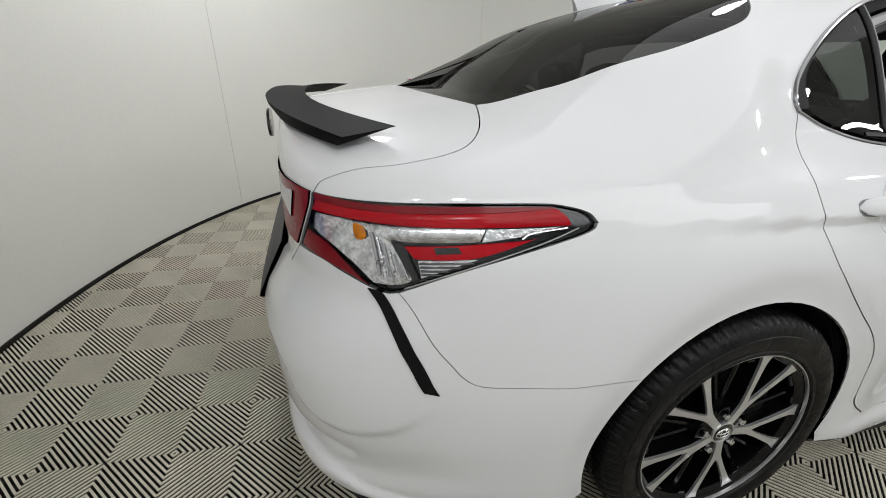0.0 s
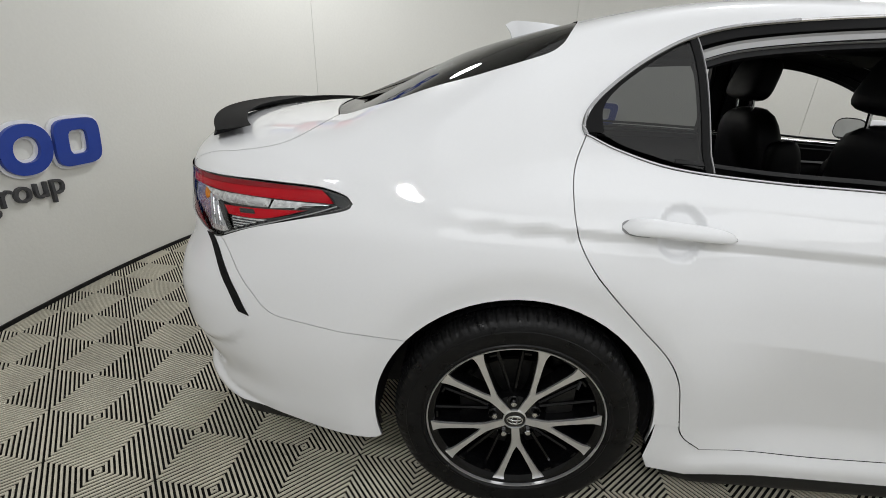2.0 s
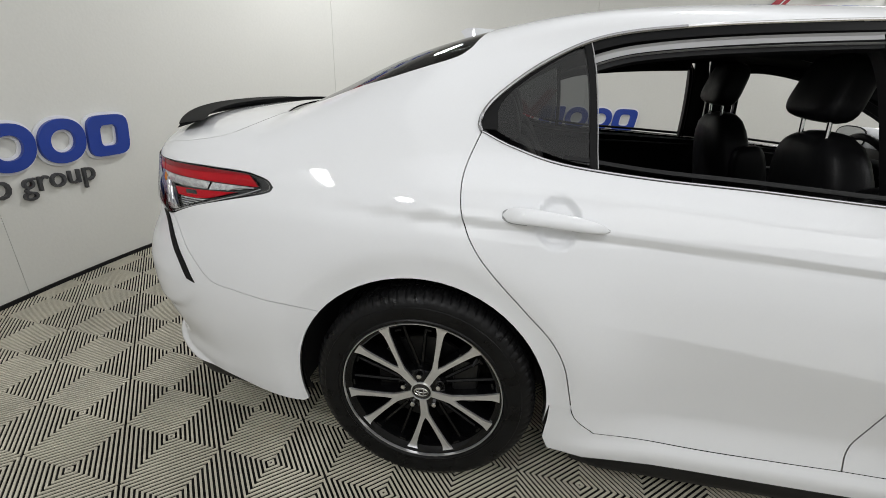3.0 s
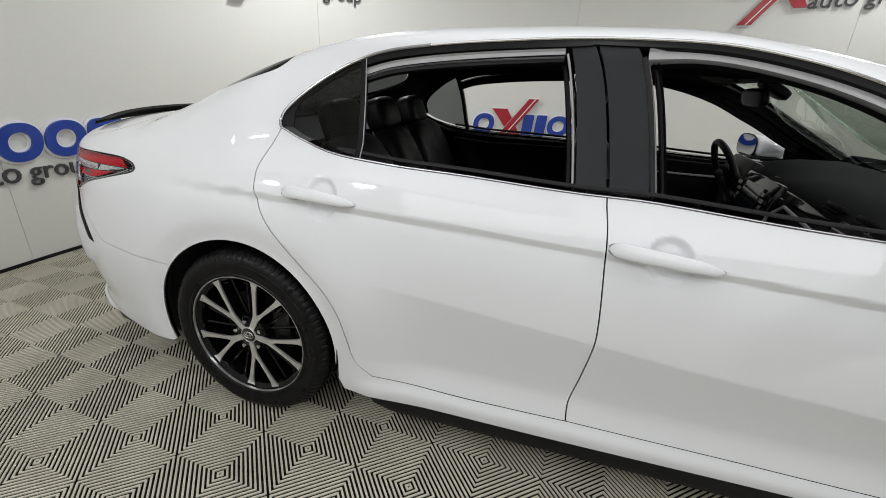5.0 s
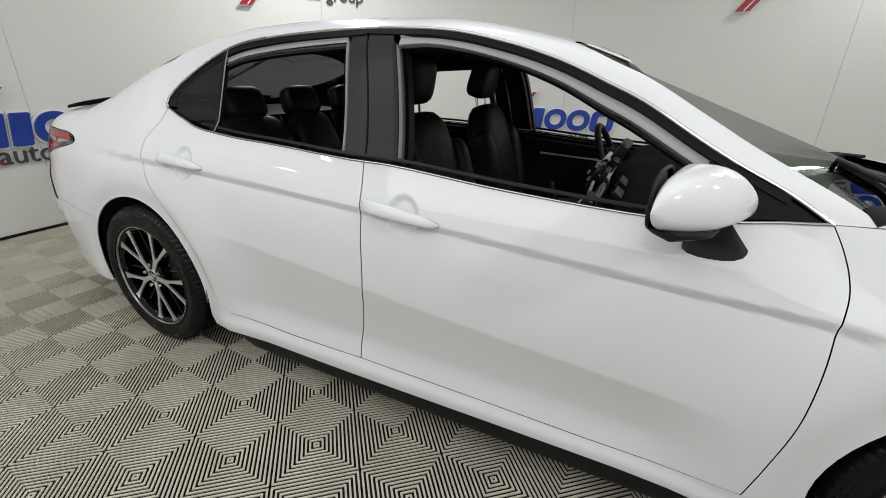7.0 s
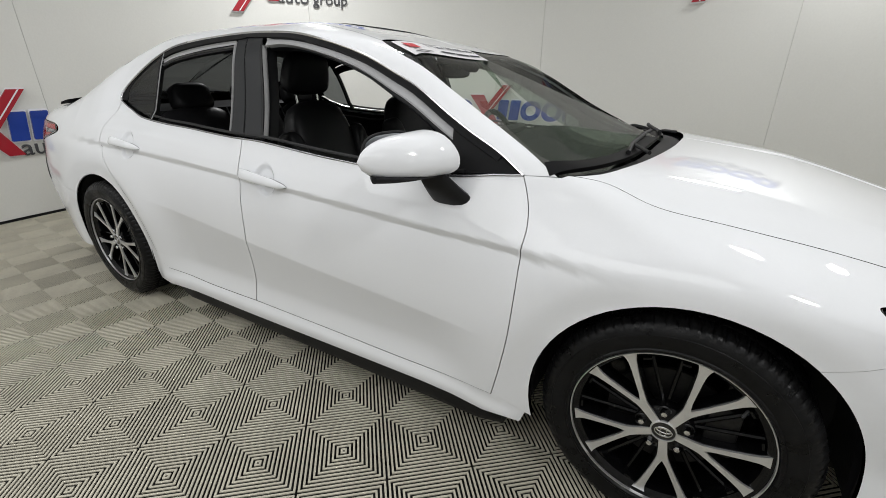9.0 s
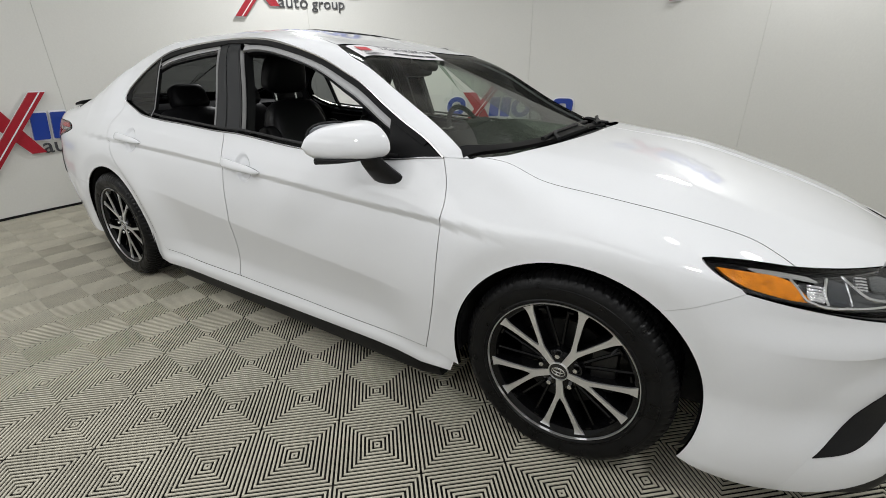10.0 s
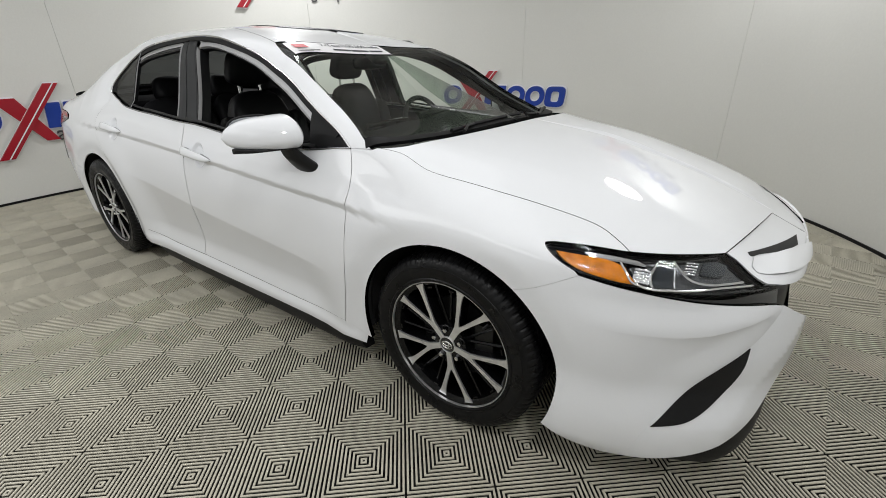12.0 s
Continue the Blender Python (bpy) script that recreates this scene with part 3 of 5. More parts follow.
def wall_sign(s, z):
    """A wide sign of blue blocks and rings with a red cross of two bars, and grey bars beneath. s: its beginning; z: the blocks' foot."""
    at = Vector((*wall_at(s - .9), z))
    thing = empty("wall_sign", None, at, label="raised blue and red sign shapes with white edges on wall", category="sign", group="signs on the studio wall")

    def put(name, outline, mat, stand, thick, hole=None, label=""):
        ob = sign_piece(name, outline, s, z, mat, thing, stand, thick, hole, label)
        ob.matrix_parent_inverse = Matrix.Translation(at).inverted()
        return ob

    def outlined(name, outline, du, mat, hole=None, dz=0.0, raise_by=0.0):
        put("backplate", shifted(outline, du, dz, .016), SIGNWHITE, .004 + raise_by, .012, None if hole is None else shifted(hole, du, dz, -.014), "white edge behind a coloured shape")
        put(name, shifted(outline, du, dz), mat, .0165 + raise_by, .018, None if hole is None else shifted(hole, du, dz))
    lean = .12
    el = lambda a, b, p: [(u + a + lean * (w + b), w + b) for u, w in oval(a, b, 36, p)]
    hollow = lambda a, b, p, t, k: [(u + a + lean * (w + b), w + b) for u, w in oval(a - t, b - k, 30, p)]
    for du, p, t in ((0, 2.2, .062), (.90, 2.2, .062), (1.17, 2.2, .062), (1.44, 4.5, .075)):
        outlined("blue_ring", el(.128, .12, p), du, BLUE, hollow(.128, .12, p, t, .058))
    for du in (.60, .755):
        outlined("blue_block", slanted(.125, .24, lean, .012), du, BLUE)
    outlined("red_bar", [(.13, -.245), (.25, -.245), (.79, .42), (.67, .42)], 0, RED, raise_by=.022)
    outlined("red_bar", [(.55, -.115), (.66, -.115), (.42, .30), (.24, .30)], 0, RED)
    put("stripe", [(.20, -.243), (.212, -.243), (.752, .418), (.740, .418)], SIGNWHITE, .058, .003)
    for word, u0, u1 in (("auto", .655, 1.005), ("group", 1.055, 1.455)):
        data = bpy.data.curves.new("word", "FONT")
        data.body, data.size, data.extrude, data.resolution_u = word, .13, .009, 3
        src = bpy.data.objects.new("word", data)
        me = bpy.data.meshes.new_from_object(src)
        bpy.data.objects.remove(src)
        co = np.array([tuple(v.co) for v in me.vertices])
        grow = (u1 - u0) / np.ptp(co[:, 0])
        for v in me.vertices:
            u, w = u0 + (v.co.x - co[:, 0].min()) * grow, v.co.y * grow - .125
            v.co = (*wall_at(s - u - .06 * w, .012 + v.co.z), z + w)
        me.materials.clear()
        me.materials.append(GREY)
        ob = new("word", me)
        ob.parent, ob.matrix_parent_inverse = thing, Matrix.Translation(at).inverted()
        tagged(ob, "dark grey raised words")
    return thing


for sx, sy, sz, back in ((-2.335, -1.18, .67, 0), (-.19, 3.32, .655, 0), (-2.02, 1.55, 2.10, .14), (2.45, 3.40, 2.09, .16)):
    wall_sign(wall_s(sx, sy) + back, sz)


# ---------------------------------------------------------------- the car
car = empty("sedan", None, (0, 0, 0), label="white four-door sedan with black trim parked on the tiles, windows down", category="car")
Q0, Q1 = XR - LR, XF + LF                     # the tail's and the nose's middle


def arch(xc, zc, r, a0, a1, n=26):
    """Part of a wheel opening as (q, v); angles from the front, degrees."""
    out = []
    for a in np.linspace(a0, a1, n):
        x, z = xc + r * math.cos(radians(a)), zc + r * math.sin(radians(a))
        q, v = x, .5
        for _ in range(30):
            p = body(q, v)
            q, v = q + float(x - p[0]) * .9, min(max(v + float(z - p[2]) * 1.15, 0), 1.3)
        out.append((q, v))
    return np.array(out)


REAR_ARCH = dict(xc=-.012, zc=.335, r=.376)
FRONT_ARCH = dict(xc=2.838, zc=.340, r=.378)

# lines shared by neighbouring panels
DOOR_R = curve([(.112, 1.085), (.079, .998), (.077, .922), (.095, .846), (.133, .774), (.194, .694), (.274, .602), (.348, .518), (.392, .433), (.419, .323), (.443, .232), (.506, .172)])
DOOR_LOW_R = curve([(.506, .172), (.75, .150), (1.0, .152), (1.161, .157)])
DOOR_LOW_F = curve([(1.161, .157), (1.6, .156), (2.07, .155), (2.342, .188)])
DOOR_M = curve([(1.173, 1.019), (1.186, .927), (1.193, .80), (1.202, .619), (1.200, .517), (1.180, .358), (1.160, .238), (1.161, .157)])
DOOR_F = curve([(2.360, 1.135), (2.387, 1.035), (2.404, .942), (2.400, .843), (2.398, .687), (2.389, .516), (2.366, .337), (2.342, .188)])
BELT = [(.112, 1.085), (.20, 1.042), (.33, 1.012), (.55, 1.005), (.83, 1.013), (1.173, 1.019), (1.30, 1.018), (1.66, 1.003), (2.01, 1.001), (2.18, 1.031), (2.30, 1.090), (2.360, 1.135)]
BELT_R, BELT_F = curve(BELT[:6]), curve(BELT[5:])
DLO_TOP = [(.112, 1.085), (.104, 1.110), (.118, 1.152), (.165, 1.206), (.255, 1.288), (.37, 1.370), (.47, 1.412), (.60, 1.447), (.80, 1.490), (1.083, 1.533), (1.36, 1.497), (1.56, 1.447), (1.72, 1.383), (1.88, 1.296), (2.04, 1.238), (2.17, 1.212), (2.28, 1.188), (2.360, 1.135)]
DLO = curve(DLO_TOP)
ROOF_EDGE = curve([(.10, 1.65), (.4, 1.69), (1.0, 1.71), (1.4, 1.665), (1.60, 1.63), (1.745, 1.572)])
WS_EDGE = curve([(1.745, 1.572), (1.81, 1.500), (1.887, 1.436), (2.03, 1.396), (2.172, 1.388), (2.334, 1.350), (2.440, 1.255)])
WS_TOP = curve([(1.745, 1.572), (1.752, 1.70), (1.758, 1.85), (1.760, 2.0)])
RG_EDGE = curve([(-.540, 1.638), (-.41, 1.568), (-.30, 1.530), (-.165, 1.460), (-.01, 1.425), (.045, 1.455), (.072, 1.54), (.10, 1.65)])
RG_TOP = curve([(.10, 1.65), (.13, 1.80), (.14, 2.0)])
RG_LOW = curve([(-.62, 2.0), (-.590, 1.82), (-.540, 1.638)])
TRUNK_SIDE = curve([(-.540, 1.638), (-.571, 1.480), (-.603, 1.378), (-.644, 1.322), (-.72, 1.277), (-.80, 1.247), (-.875, 1.14), (-.903, 1.014)])
LAMP_TOP = curve([(-.903, 1.014), (-.84, 1.006), (-.745, 1.002), (-.648, .999), (-.53, .992), (-.487, .983), (-.452, .968), (-.437, .948)])
LAMP_LOW = curve([(-.437, .948), (-.456, .929), (-.567, .895), (-.66, .862), (-.745, .818)])
LAMP_REAR = curve([(-.745, .818), (-.765, .815), (-.795, .826), (-.845, .846), (-.90, .862), (-.985, .863)])
LAMP_SPLIT = curve([(-.903, 1.014), (-.930, .955), (-.985, .863)])
BUMPER_R = curve([(-.745, .818), (-.693, .744), (-.626, .647), (-.605, .614), (-.575, .585), (-.527, .573), (-.426, .558)])
RA_FRONT = arch(a0=-8, a1=62, **REAR_ARCH)
RA_ALL = arch(a0=-8, a1=140, **REAR_ARCH)
RA_BACK = arch(a0=140, a1=196, **REAR_ARCH)
FA_ALL = arch(a0=52, a1=196, **FRONT_ARCH)
FA_FRONT = arch(a0=-24, a1=52, **FRONT_ARCH)
BUMPER_F = curve([tuple(FA_ALL[0]), (3.109, .874), (3.206, .985)])
HEAD_BACK = curve([(3.206, .985), (3.142, 1.100), (3.111, 1.185), (3.129, 1.222)])
HEAD_TOP = curve([(3.129, 1.222), (3.20, 1.268), (3.293, 1.305), (3.40, 1.372), (3.528, 1.470)])
HOOD_SIDE = curve([(2.475, 1.300), (2.52, 1.365), (2.584, 1.405), (2.692, 1.362), (2.811, 1.383), (2.90, 1.398), (3.03, 1.416), (3.146, 1.420), (3.210, 1.404), (3.262, 1.352), (3.293, 1.305)])
HOOD_NOSE = curve([(3.528, 1.470), (3.597, 1.70), (3.65, 1.87), (3.69, 2.0)])
HOOD_REAR = curve([(2.70, 2.0), (2.68, 1.86), (2.615, 1.64), (2.545, 1.465), (2.505, 1.365), (2.475, 1.300)])
HEAD_LOW = curve([(3.206, .985), (3.30, .978), (3.40, .975), (3.50, .975), (3.60, .99), (3.70, 1.02), (3.80, 1.06)])
HEAD_IN = curve([(3.528, 1.470), (3.583, 1.407), (3.676, 1.228), (3.80, 1.06)])
rev = lambda c: np.asarray(c)[::-1]
line = lambda *p: np.array(p, float)


def handle_dent(qc, vc):
    """A shallow bowl behind a door handle."""
    return lambda q, v: -.0125 * step(1 - ((q - qc) / .060) ** 2 - ((v - vc) / .078) ** 2, 0, .55)


def side_panels(side):
    put = lambda name, outline, mat, label="", **k: panel(name, outline, mat, car, label, side=side, **k)
    made = {}
    made["quarter"] = put("quarter_panel", ring(DOOR_R[:-9], line((.430, .262), (.372, .262)), arch(a0=-7, a1=140, **REAR_ARCH)[:-1], line(RA_BACK[0]), rev(BUMPER_R)[0:], rev(LAMP_LOW), rev(LAMP_TOP), rev(TRUNK_SIDE), RG_EDGE, ROOF_EDGE, WS_EDGE, line((2.452, 1.245), (2.360, 1.135)), rev(DLO)), PAINT, "white rear quarter panel running into the roof rail", gap=.0009, grid=.016)
    made["rear_door"] = put("rear_door", ring(BELT_R, DOOR_M, rev(DOOR_LOW_R), rev(DOOR_R)), PAINT, "closed white rear door with its window down", shape=handle_dent(.330, .872), grid=.0085 if side < 0 else .03)
    made["front_door"] = put("front_door", ring(BELT_F, DOOR_F, rev(DOOR_LOW_F), rev(DOOR_M)), PAINT, "closed white front door with its window down", shape=handle_dent(1.345, .866), grid=.0085 if side < 0 else .03)
    made["fender"] = put("front_fender", ring(DOOR_F, line(FA_ALL[-1]), rev(FA_ALL), BUMPER_F, HEAD_BACK, curve([(3.129, 1.222), (3.20, 1.268), (3.293, 1.305)]), rev(HOOD_SIDE), line((2.462, 1.255))), PAINT, "white front fender", gap=.0009, grid=.018)
    made["rocker"] = put("rocker_panel", ring(line((.372, .280), (.372, .20), (.366, .114), (.385, .066)), curve([(.385, .066), (1.0, .062), (1.7, .074), (2.438, .086)]), line((2.462, .18), (2.462, .20)), line((2.342, .188)), rev(DOOR_LOW_F), rev(DOOR_LOW_R), rev(DOOR_R[-9:]), line((.432, .280))), PAINT, "white sill under the doors", gap=.0012, lift_by=-.002, grid=.016, shape=lambda q, v: .009 * (1 - step(v, .100, .160)) * step(q, .38, .52) * (1 - step(q, 2.36, 2.46)))
    secs = []
    for x in np.linspace(.47, 2.36, 24):
        y = (.866 - .02 * (1 if x < .5 or x > 2.33 else 0)) * side
        secs.append([(x, y - .05 * side, .205), (x, y + .004 * side, .195), (x, y, .13), (x, y - .02 * side, .095), (x, y - .07 * side, .09)])
    part("side_skirt", loft(secs), TRIM, car, "black lower sill skirt")
    return made


sides = {s: side_panels(s) for s in (-1, 1)}
panel("hood", ring(HOOD_REAR, HOOD_SIDE, HEAD_TOP[12:], HOOD_NOSE), PAINT, car, "white engine hood with a raised middle", both=True, shape=lambda q, v: .010 * step(v, 1.45, 1.62))
panel("roof", ring(rev(RG_TOP), ROOF_EDGE, WS_TOP), PAINT, car, "white roof", both=True)
panel("trunk_lid", ring(RG_LOW, TRUNK_SIDE, LAMP_SPLIT, line((-1.05, .80)), line((Q0, .79)), line((Q0, 2.0))), PAINT, car, "white trunk lid", both=True, gap=.0016)
windshield = panel("windshield", ring(rev(WS_TOP), WS_EDGE, curve([(2.440, 1.255), (2.495, 1.44), (2.55, 1.62), (2.60, 1.80), (2.62, 2.0)])), GLASS, car, "clear windshield with a paper banner along its top", both=True, lift_by=-.003, depth=0, shape=lambda q, v: -.050 * step(q, 1.89, 2.06) * (1 - step(q, 2.46, 2.62)) * step(v - np.interp(q, WS_EDGE[:, 0], WS_EDGE[:, 1]), 0, .14))
rear_glass = panel("rear_window", ring(RG_LOW, RG_EDGE, RG_TOP), REARGLASS, car, "dark tinted rear window", both=True, lift_by=-.003, depth=0)
for pane in (windshield, rear_glass):
    pane.visible_shadow = False


# the front bumper's folds: a shoulder under the headlamp and a crease slanting up from the corner's foot
CREASE = curve([(3.350, .042), (3.379, .258), (3.460, .413), (3.543, .575), (3.648, .715), (3.79, .925)])


shoulder_v = spline([3.05, 3.123, 3.20, 3.30, 3.40, 3.50, 3.60, 3.70, 3.79], [.80, .780, .768, .764, .770, .793, .838, .882, .925])
SHOULDER = np.vstack([FA_FRONT[21:22], [(q, float(shoulder_v(q))) for q in np.linspace(3.15, 3.79, 20)]])


def crease_q(v):
    return np.interp(v, [.042, .258, .413, .575, .715, .925], [3.350, 3.379, 3.460, 3.543, 3.648, 3.79])


def top_fold(q, v):
    """Above the shoulder: a slight outward lip."""
    return .010 * step(q, 3.14, 3.34) * (1 - step(v - shoulder_v(q), .0, .16))


def cheek_fold(q, v):
    """Between shoulder and crease: falls back below the shoulder and then runs even."""
    s = np.clip(shoulder_v(q) - v, -.02, 1)
    dip = .013 * (1 - np.exp(-s / .06)) * step(q, 3.20, 3.55) * step(crease_q(v) - q, .01, .16)
    return .010 * step(q, 3.14, 3.34) - dip * step(q, 3.16, 3.34)


def facet_fold(q, v):
    """Ahead of the crease: a ledge that stands out again."""
    return .010 + .12 * np.clip(q - crease_q(v), -.02, .20)


REAR_CREASE = spline([-1.30, -1.00, -.942, -.914, -.857, -.785, -.714, -.668, -.629, -.58], [.640, .610, .576, .506, .453, .437, .460, .503, .548, .60])
REAR_LIP = spline([-1.30, -.938, -.856, -.782, -.60], [.255, .236, .222, .184, .120])


def rear_fold(q, v):
    """Steps in below the blade's foot, and out again to a lip along the lower edge."""
    return (-.013 * step(REAR_CREASE(q) - v, -.006, .040) * (1 - step(q, -.76, -.60)) + .013 * step(REAR_LIP(q) - v, -.012, .022)) * (1 - step(q, -.66, -.52))


def bumpers(side):
    put = lambda name, outline, mat, label="", **k: panel(name, outline, mat, car, label, side=side, **k)
    rb_low = curve([(-.378, .108), (-.514, .128), (-.637, .150), (-.784, .150), (-.88, .17), (-1.0, .19), (-1.3, .20), (Q0, .20)])
    put("rear_bumper", ring(BUMPER_R, line(RA_BACK[0]), RA_BACK, rb_low, line((Q0, .785), (-1.05, .795)), rev(LAMP_REAR)), PAINT, "white rear bumper cover", gap=.0003, grid=.014, shape=rear_fold)
    put("rear_valance", ring(rb_low[6:] + [0, -.012], line((Q0, .02), (-.95, .02), (-.75, .06))), TRIM, "black lower rear valance", lift_by=-.012)
    put("bumper_blade", ring(curve([(-.796, .822), (-.759, .767), (-.720, .708), (-.686, .645), (-.658, .578)]), curve([(-.635, .568), (-.662, .637), (-.696, .702), (-.736, .762), (-.773, .819)])), FRAMEBLACK, "black vertical blade on the rear bumper corner", lift_by=.003, depth=.012, gap=.0, grid=.02)
    # front
    edge_in = curve([(3.79, .925), (3.90, .83), (4.01, .74)])
    low = curve([(4.01, .74), (3.972, .71), (3.88, .56), (3.803, .440), (3.652, .265), (3.529, .140), (3.413, .065), (3.350, .042)])
    bumper = put("front_bumper", ring(BUMPER_F, curve([(3.206, .985), (3.30, .972), (3.40, .962)]), curve([(3.40, .962), (3.50, .955), (3.62, .952), (3.72, .945), (3.79, .925)]), rev(SHOULDER), FA_FRONT[21:]), PAINT, "white front bumper cover with a folded corner", shape=top_fold, grid=.02, gap=0, depth=.003)
    cheek = panel("bumper_cheek", ring(rev(SHOULDER), FA_FRONT[21::-1], rev(curve([(3.350, .042), (3.287, .042), (3.176, .07)])), CREASE, line((3.79, .925))), PAINT, bumper, "", side=side, shape=cheek_fold, grid=.02, gap=0, depth=.016)
    panel("bumper_facet", ring(CREASE, edge_in, low, line((3.350, .042))), PAINT, bumper, "", side=side, shape=facet_fold, grid=.02, gap=0)
    put("corner_intake", ring(curve([(3.386, .262), (3.462, .418), (3.540, .568), (3.650, .716)]), curve([(3.650, .716), (3.632, .600), (3.585, .465), (3.528, .365), (3.466, .297), (3.386, .262)])), TRIM, "black corner intake in the front bumper", lift_by=.003, gap=0, grid=.02, shape=facet_fold)
    put("front_lip", ring(rev(low) + [0, -.006], line((4.05, .66), (Q1, .50), (Q1, .0), (3.62, .0), (3.48, .015))), TRIM, "black lower lip and grille of the front bumper", lift_by=.004, shape=lambda q, v: .040 * (1 - step(v, .05, .30)) * step(q, 3.45, 3.65))
    put("grille", ring(line((4.03, .75)), rev(edge_in), curve([(3.79, .935), (3.80, 1.06)]), rev(HEAD_IN)[:8], line((3.69, 1.20), (3.85, 1.12), (Q1, 1.10), (Q1, .52))), TRIM, "black mesh grille behind the bumper", lift_by=-.03)
    # nose panel over the grille
    put("nose_panel", ring(HOOD_NOSE, line((3.72, 2.0), (Q1, 2.0), (Q1, 1.10)), curve([(Q1, 1.10), (3.88, 1.12), (3.70, 1.20)]), rev(curve([(3.528, 1.470), (3.583, 1.407), (3.70, 1.20)]))), PAINT, "white nose panel between hood and grille", lift_by=.002, grid=.02, shape=lambda q, v: .012 * step(q, 3.62, 3.80) * (1 - step(v, 1.34, 1.46)))
    drop = 0 if side < 0 else .25
    put("nose_wing", ring(curve([(3.627, 1.485), (3.670, 1.525), (3.80, 1.60), (3.93, 1.66), (4.10, 1.66)]), curve([(4.12, 1.40), (3.95, 1.34), (3.80, 1.31), (3.670, 1.33), (3.627, 1.40)])), PAINT, "white wing under the nose slot", lift_by=.004, depth=.03, gap=0, grid=.02, shape=lambda q, v: (.018 if side < 0 else .002) * step(q, 3.63, 3.80))
    put("nose_slot", ring(curve([(3.600, 1.519), (3.692, 1.627 - drop), (3.80, 1.75 - drop), (3.907, 1.869 - drop)]), curve([(3.925, 1.71 - drop), (3.80, 1.63 - drop), (3.668, 1.546), (3.621, 1.494), (3.600, 1.519)])), TRIM, "black slot in the nose panel", lift_by=.004, gap=0, grid=.02)


for s in (-1, 1):
    bumpers(s)


# black sheet added behind the panels; its colour gives their joints the shade
def shell(side):
    put = lambda name, outline, **k: panel(name, outline, TRIM, car, "black backing sheet that darkens the joints between panels", side=side, lift_by=-.042, depth=0, gap=0, grid=.04, **k)
    put("joint_backing", ring(line((.44, .06)), curve([(.44, .06), (2.40, .06)]), line((2.44, .3)), FA_ALL[::-1], line((3.20, 1.0), (3.28, 1.28)), rev(HOOD_SIDE), rev(BELT_F), rev(BELT_R), line((.04, 1.10), (-.50, 1.05), (-.40, .60)), RA_ALL[::-1][6:]))
    put("joint_backing", ring(line((-.20, 1.02), (-.42, .60)), RA_BACK, line((-.5, .13), (-1.0, .16), (Q0, .16), (Q0, 1.6), (-.62, 1.66), (-.50, 1.60), (-.28, 1.50), (0.0, 1.40), (.06, 1.20))))
    put("joint_backing", ring(line((3.10, .86)), FA_FRONT[::-1], line((3.40, .05), (Q1, .05), (Q1, 1.9), (3.66, 1.9), (3.50, 1.42), (3.25, 1.26), (3.15, 1.10))), shape=lambda q, v: -.035 * step(q, 3.1, 3.3))


for s in (-1, 1):
    shell(s)


# ---------------------------------------------------------------- wheels
def tyre_mesh():
    prof = [(.236, -.092), (.244, -.108), (.2475, -.1148), (.2540, -.1152), (.2575, -.1122), (.270, -.1155), (.285, -.1175), (.296, -.1168), (.2975, -.1146), (.303, -.1143), (.318, -.107), (.326, -.098), (.3315, -.088)]
    tread = []
    for y0, y1 in ((-.088, -.050), (-.042, -.005), (.005, .042), (.050, .088)):
        tread += [(.3315, y0), (.3345, y0 + .004), (.3348, y1 - .004), (.3315, y1)]
        if y1 < .08:
            tread += [(.325, y1 + .001), (.325, y1 + .007)]
    prof = prof[:-1] + tread + [(r, -y) for r, y in prof[:-1]][::-1]
    bm, seg = bmesh.new(), 400
    rings = []
    for r, y in prof:
        row = []
        for k in range(seg):
            a = 2 * math.pi * k / seg
            cut = .0046 if (k % 5 == 0 and r > .316 and abs(y) > .049) else (.003 if (k % 5 == 2 and r > .33) else 0)
            wave = .0012 * (1 if .268 < r < .300 and (k // 33) % 3 == 0 else 0)
            row.append(bm.verts.new(((r - cut) * math.cos(a), y - math.copysign(wave, -y), (r - cut) * math.sin(a))))
        rings.append(row)
    for p, q in zip(rings, rings[1:]):
        for k in range(seg):
            bm.faces.new((p[k], p[(k + 1) % seg], q[(k + 1) % seg], q[k]))
    return bm


def polar(r, a):
    return (r * math.cos(radians(a)), r * math.sin(radians(a)))


def spoke_outline(a0, grow=0.0):
    """A forked spoke: one stem at the hub, two arms that widen into feet at the rim."""
    arm = [(.092, 4.6, .0068), (.12, 8.2, .0066), (.155, 11.2, .0072), (.19, 13.2, .0084), (.210, 14.0, .0100), (.222, 14.3, .0130), (.2325, 14.5, .0175)]
    stem = [(.030, .0105), (.060, .0112), (.078, .0122)]

    def edge(sgn, out):
        pts = []
        for r, a, w in arm:
            t = radians(a0 + sgn * a)
            x, z = r * math.cos(t), r * math.sin(t)
            k = sgn * out * (w + grow)
            pts.append((x - math.sin(t) * k, z + math.cos(t) * k))
        return pts

    def foot(sgn):
        t = radians(a0)
        return [(r * math.cos(t) - math.sin(t) * sgn * (w + grow), r * math.sin(t) + math.cos(t) * sgn * (w + grow)) for r, w in stem]
    crotch = polar(.100, a0)
    return foot(1) + edge(1, 1) + edge(1, -1)[::-1][:-1] + [crotch] + edge(-1, -1)[1:] + edge(-1, 1)[::-1] + foot(-1)[::-1]


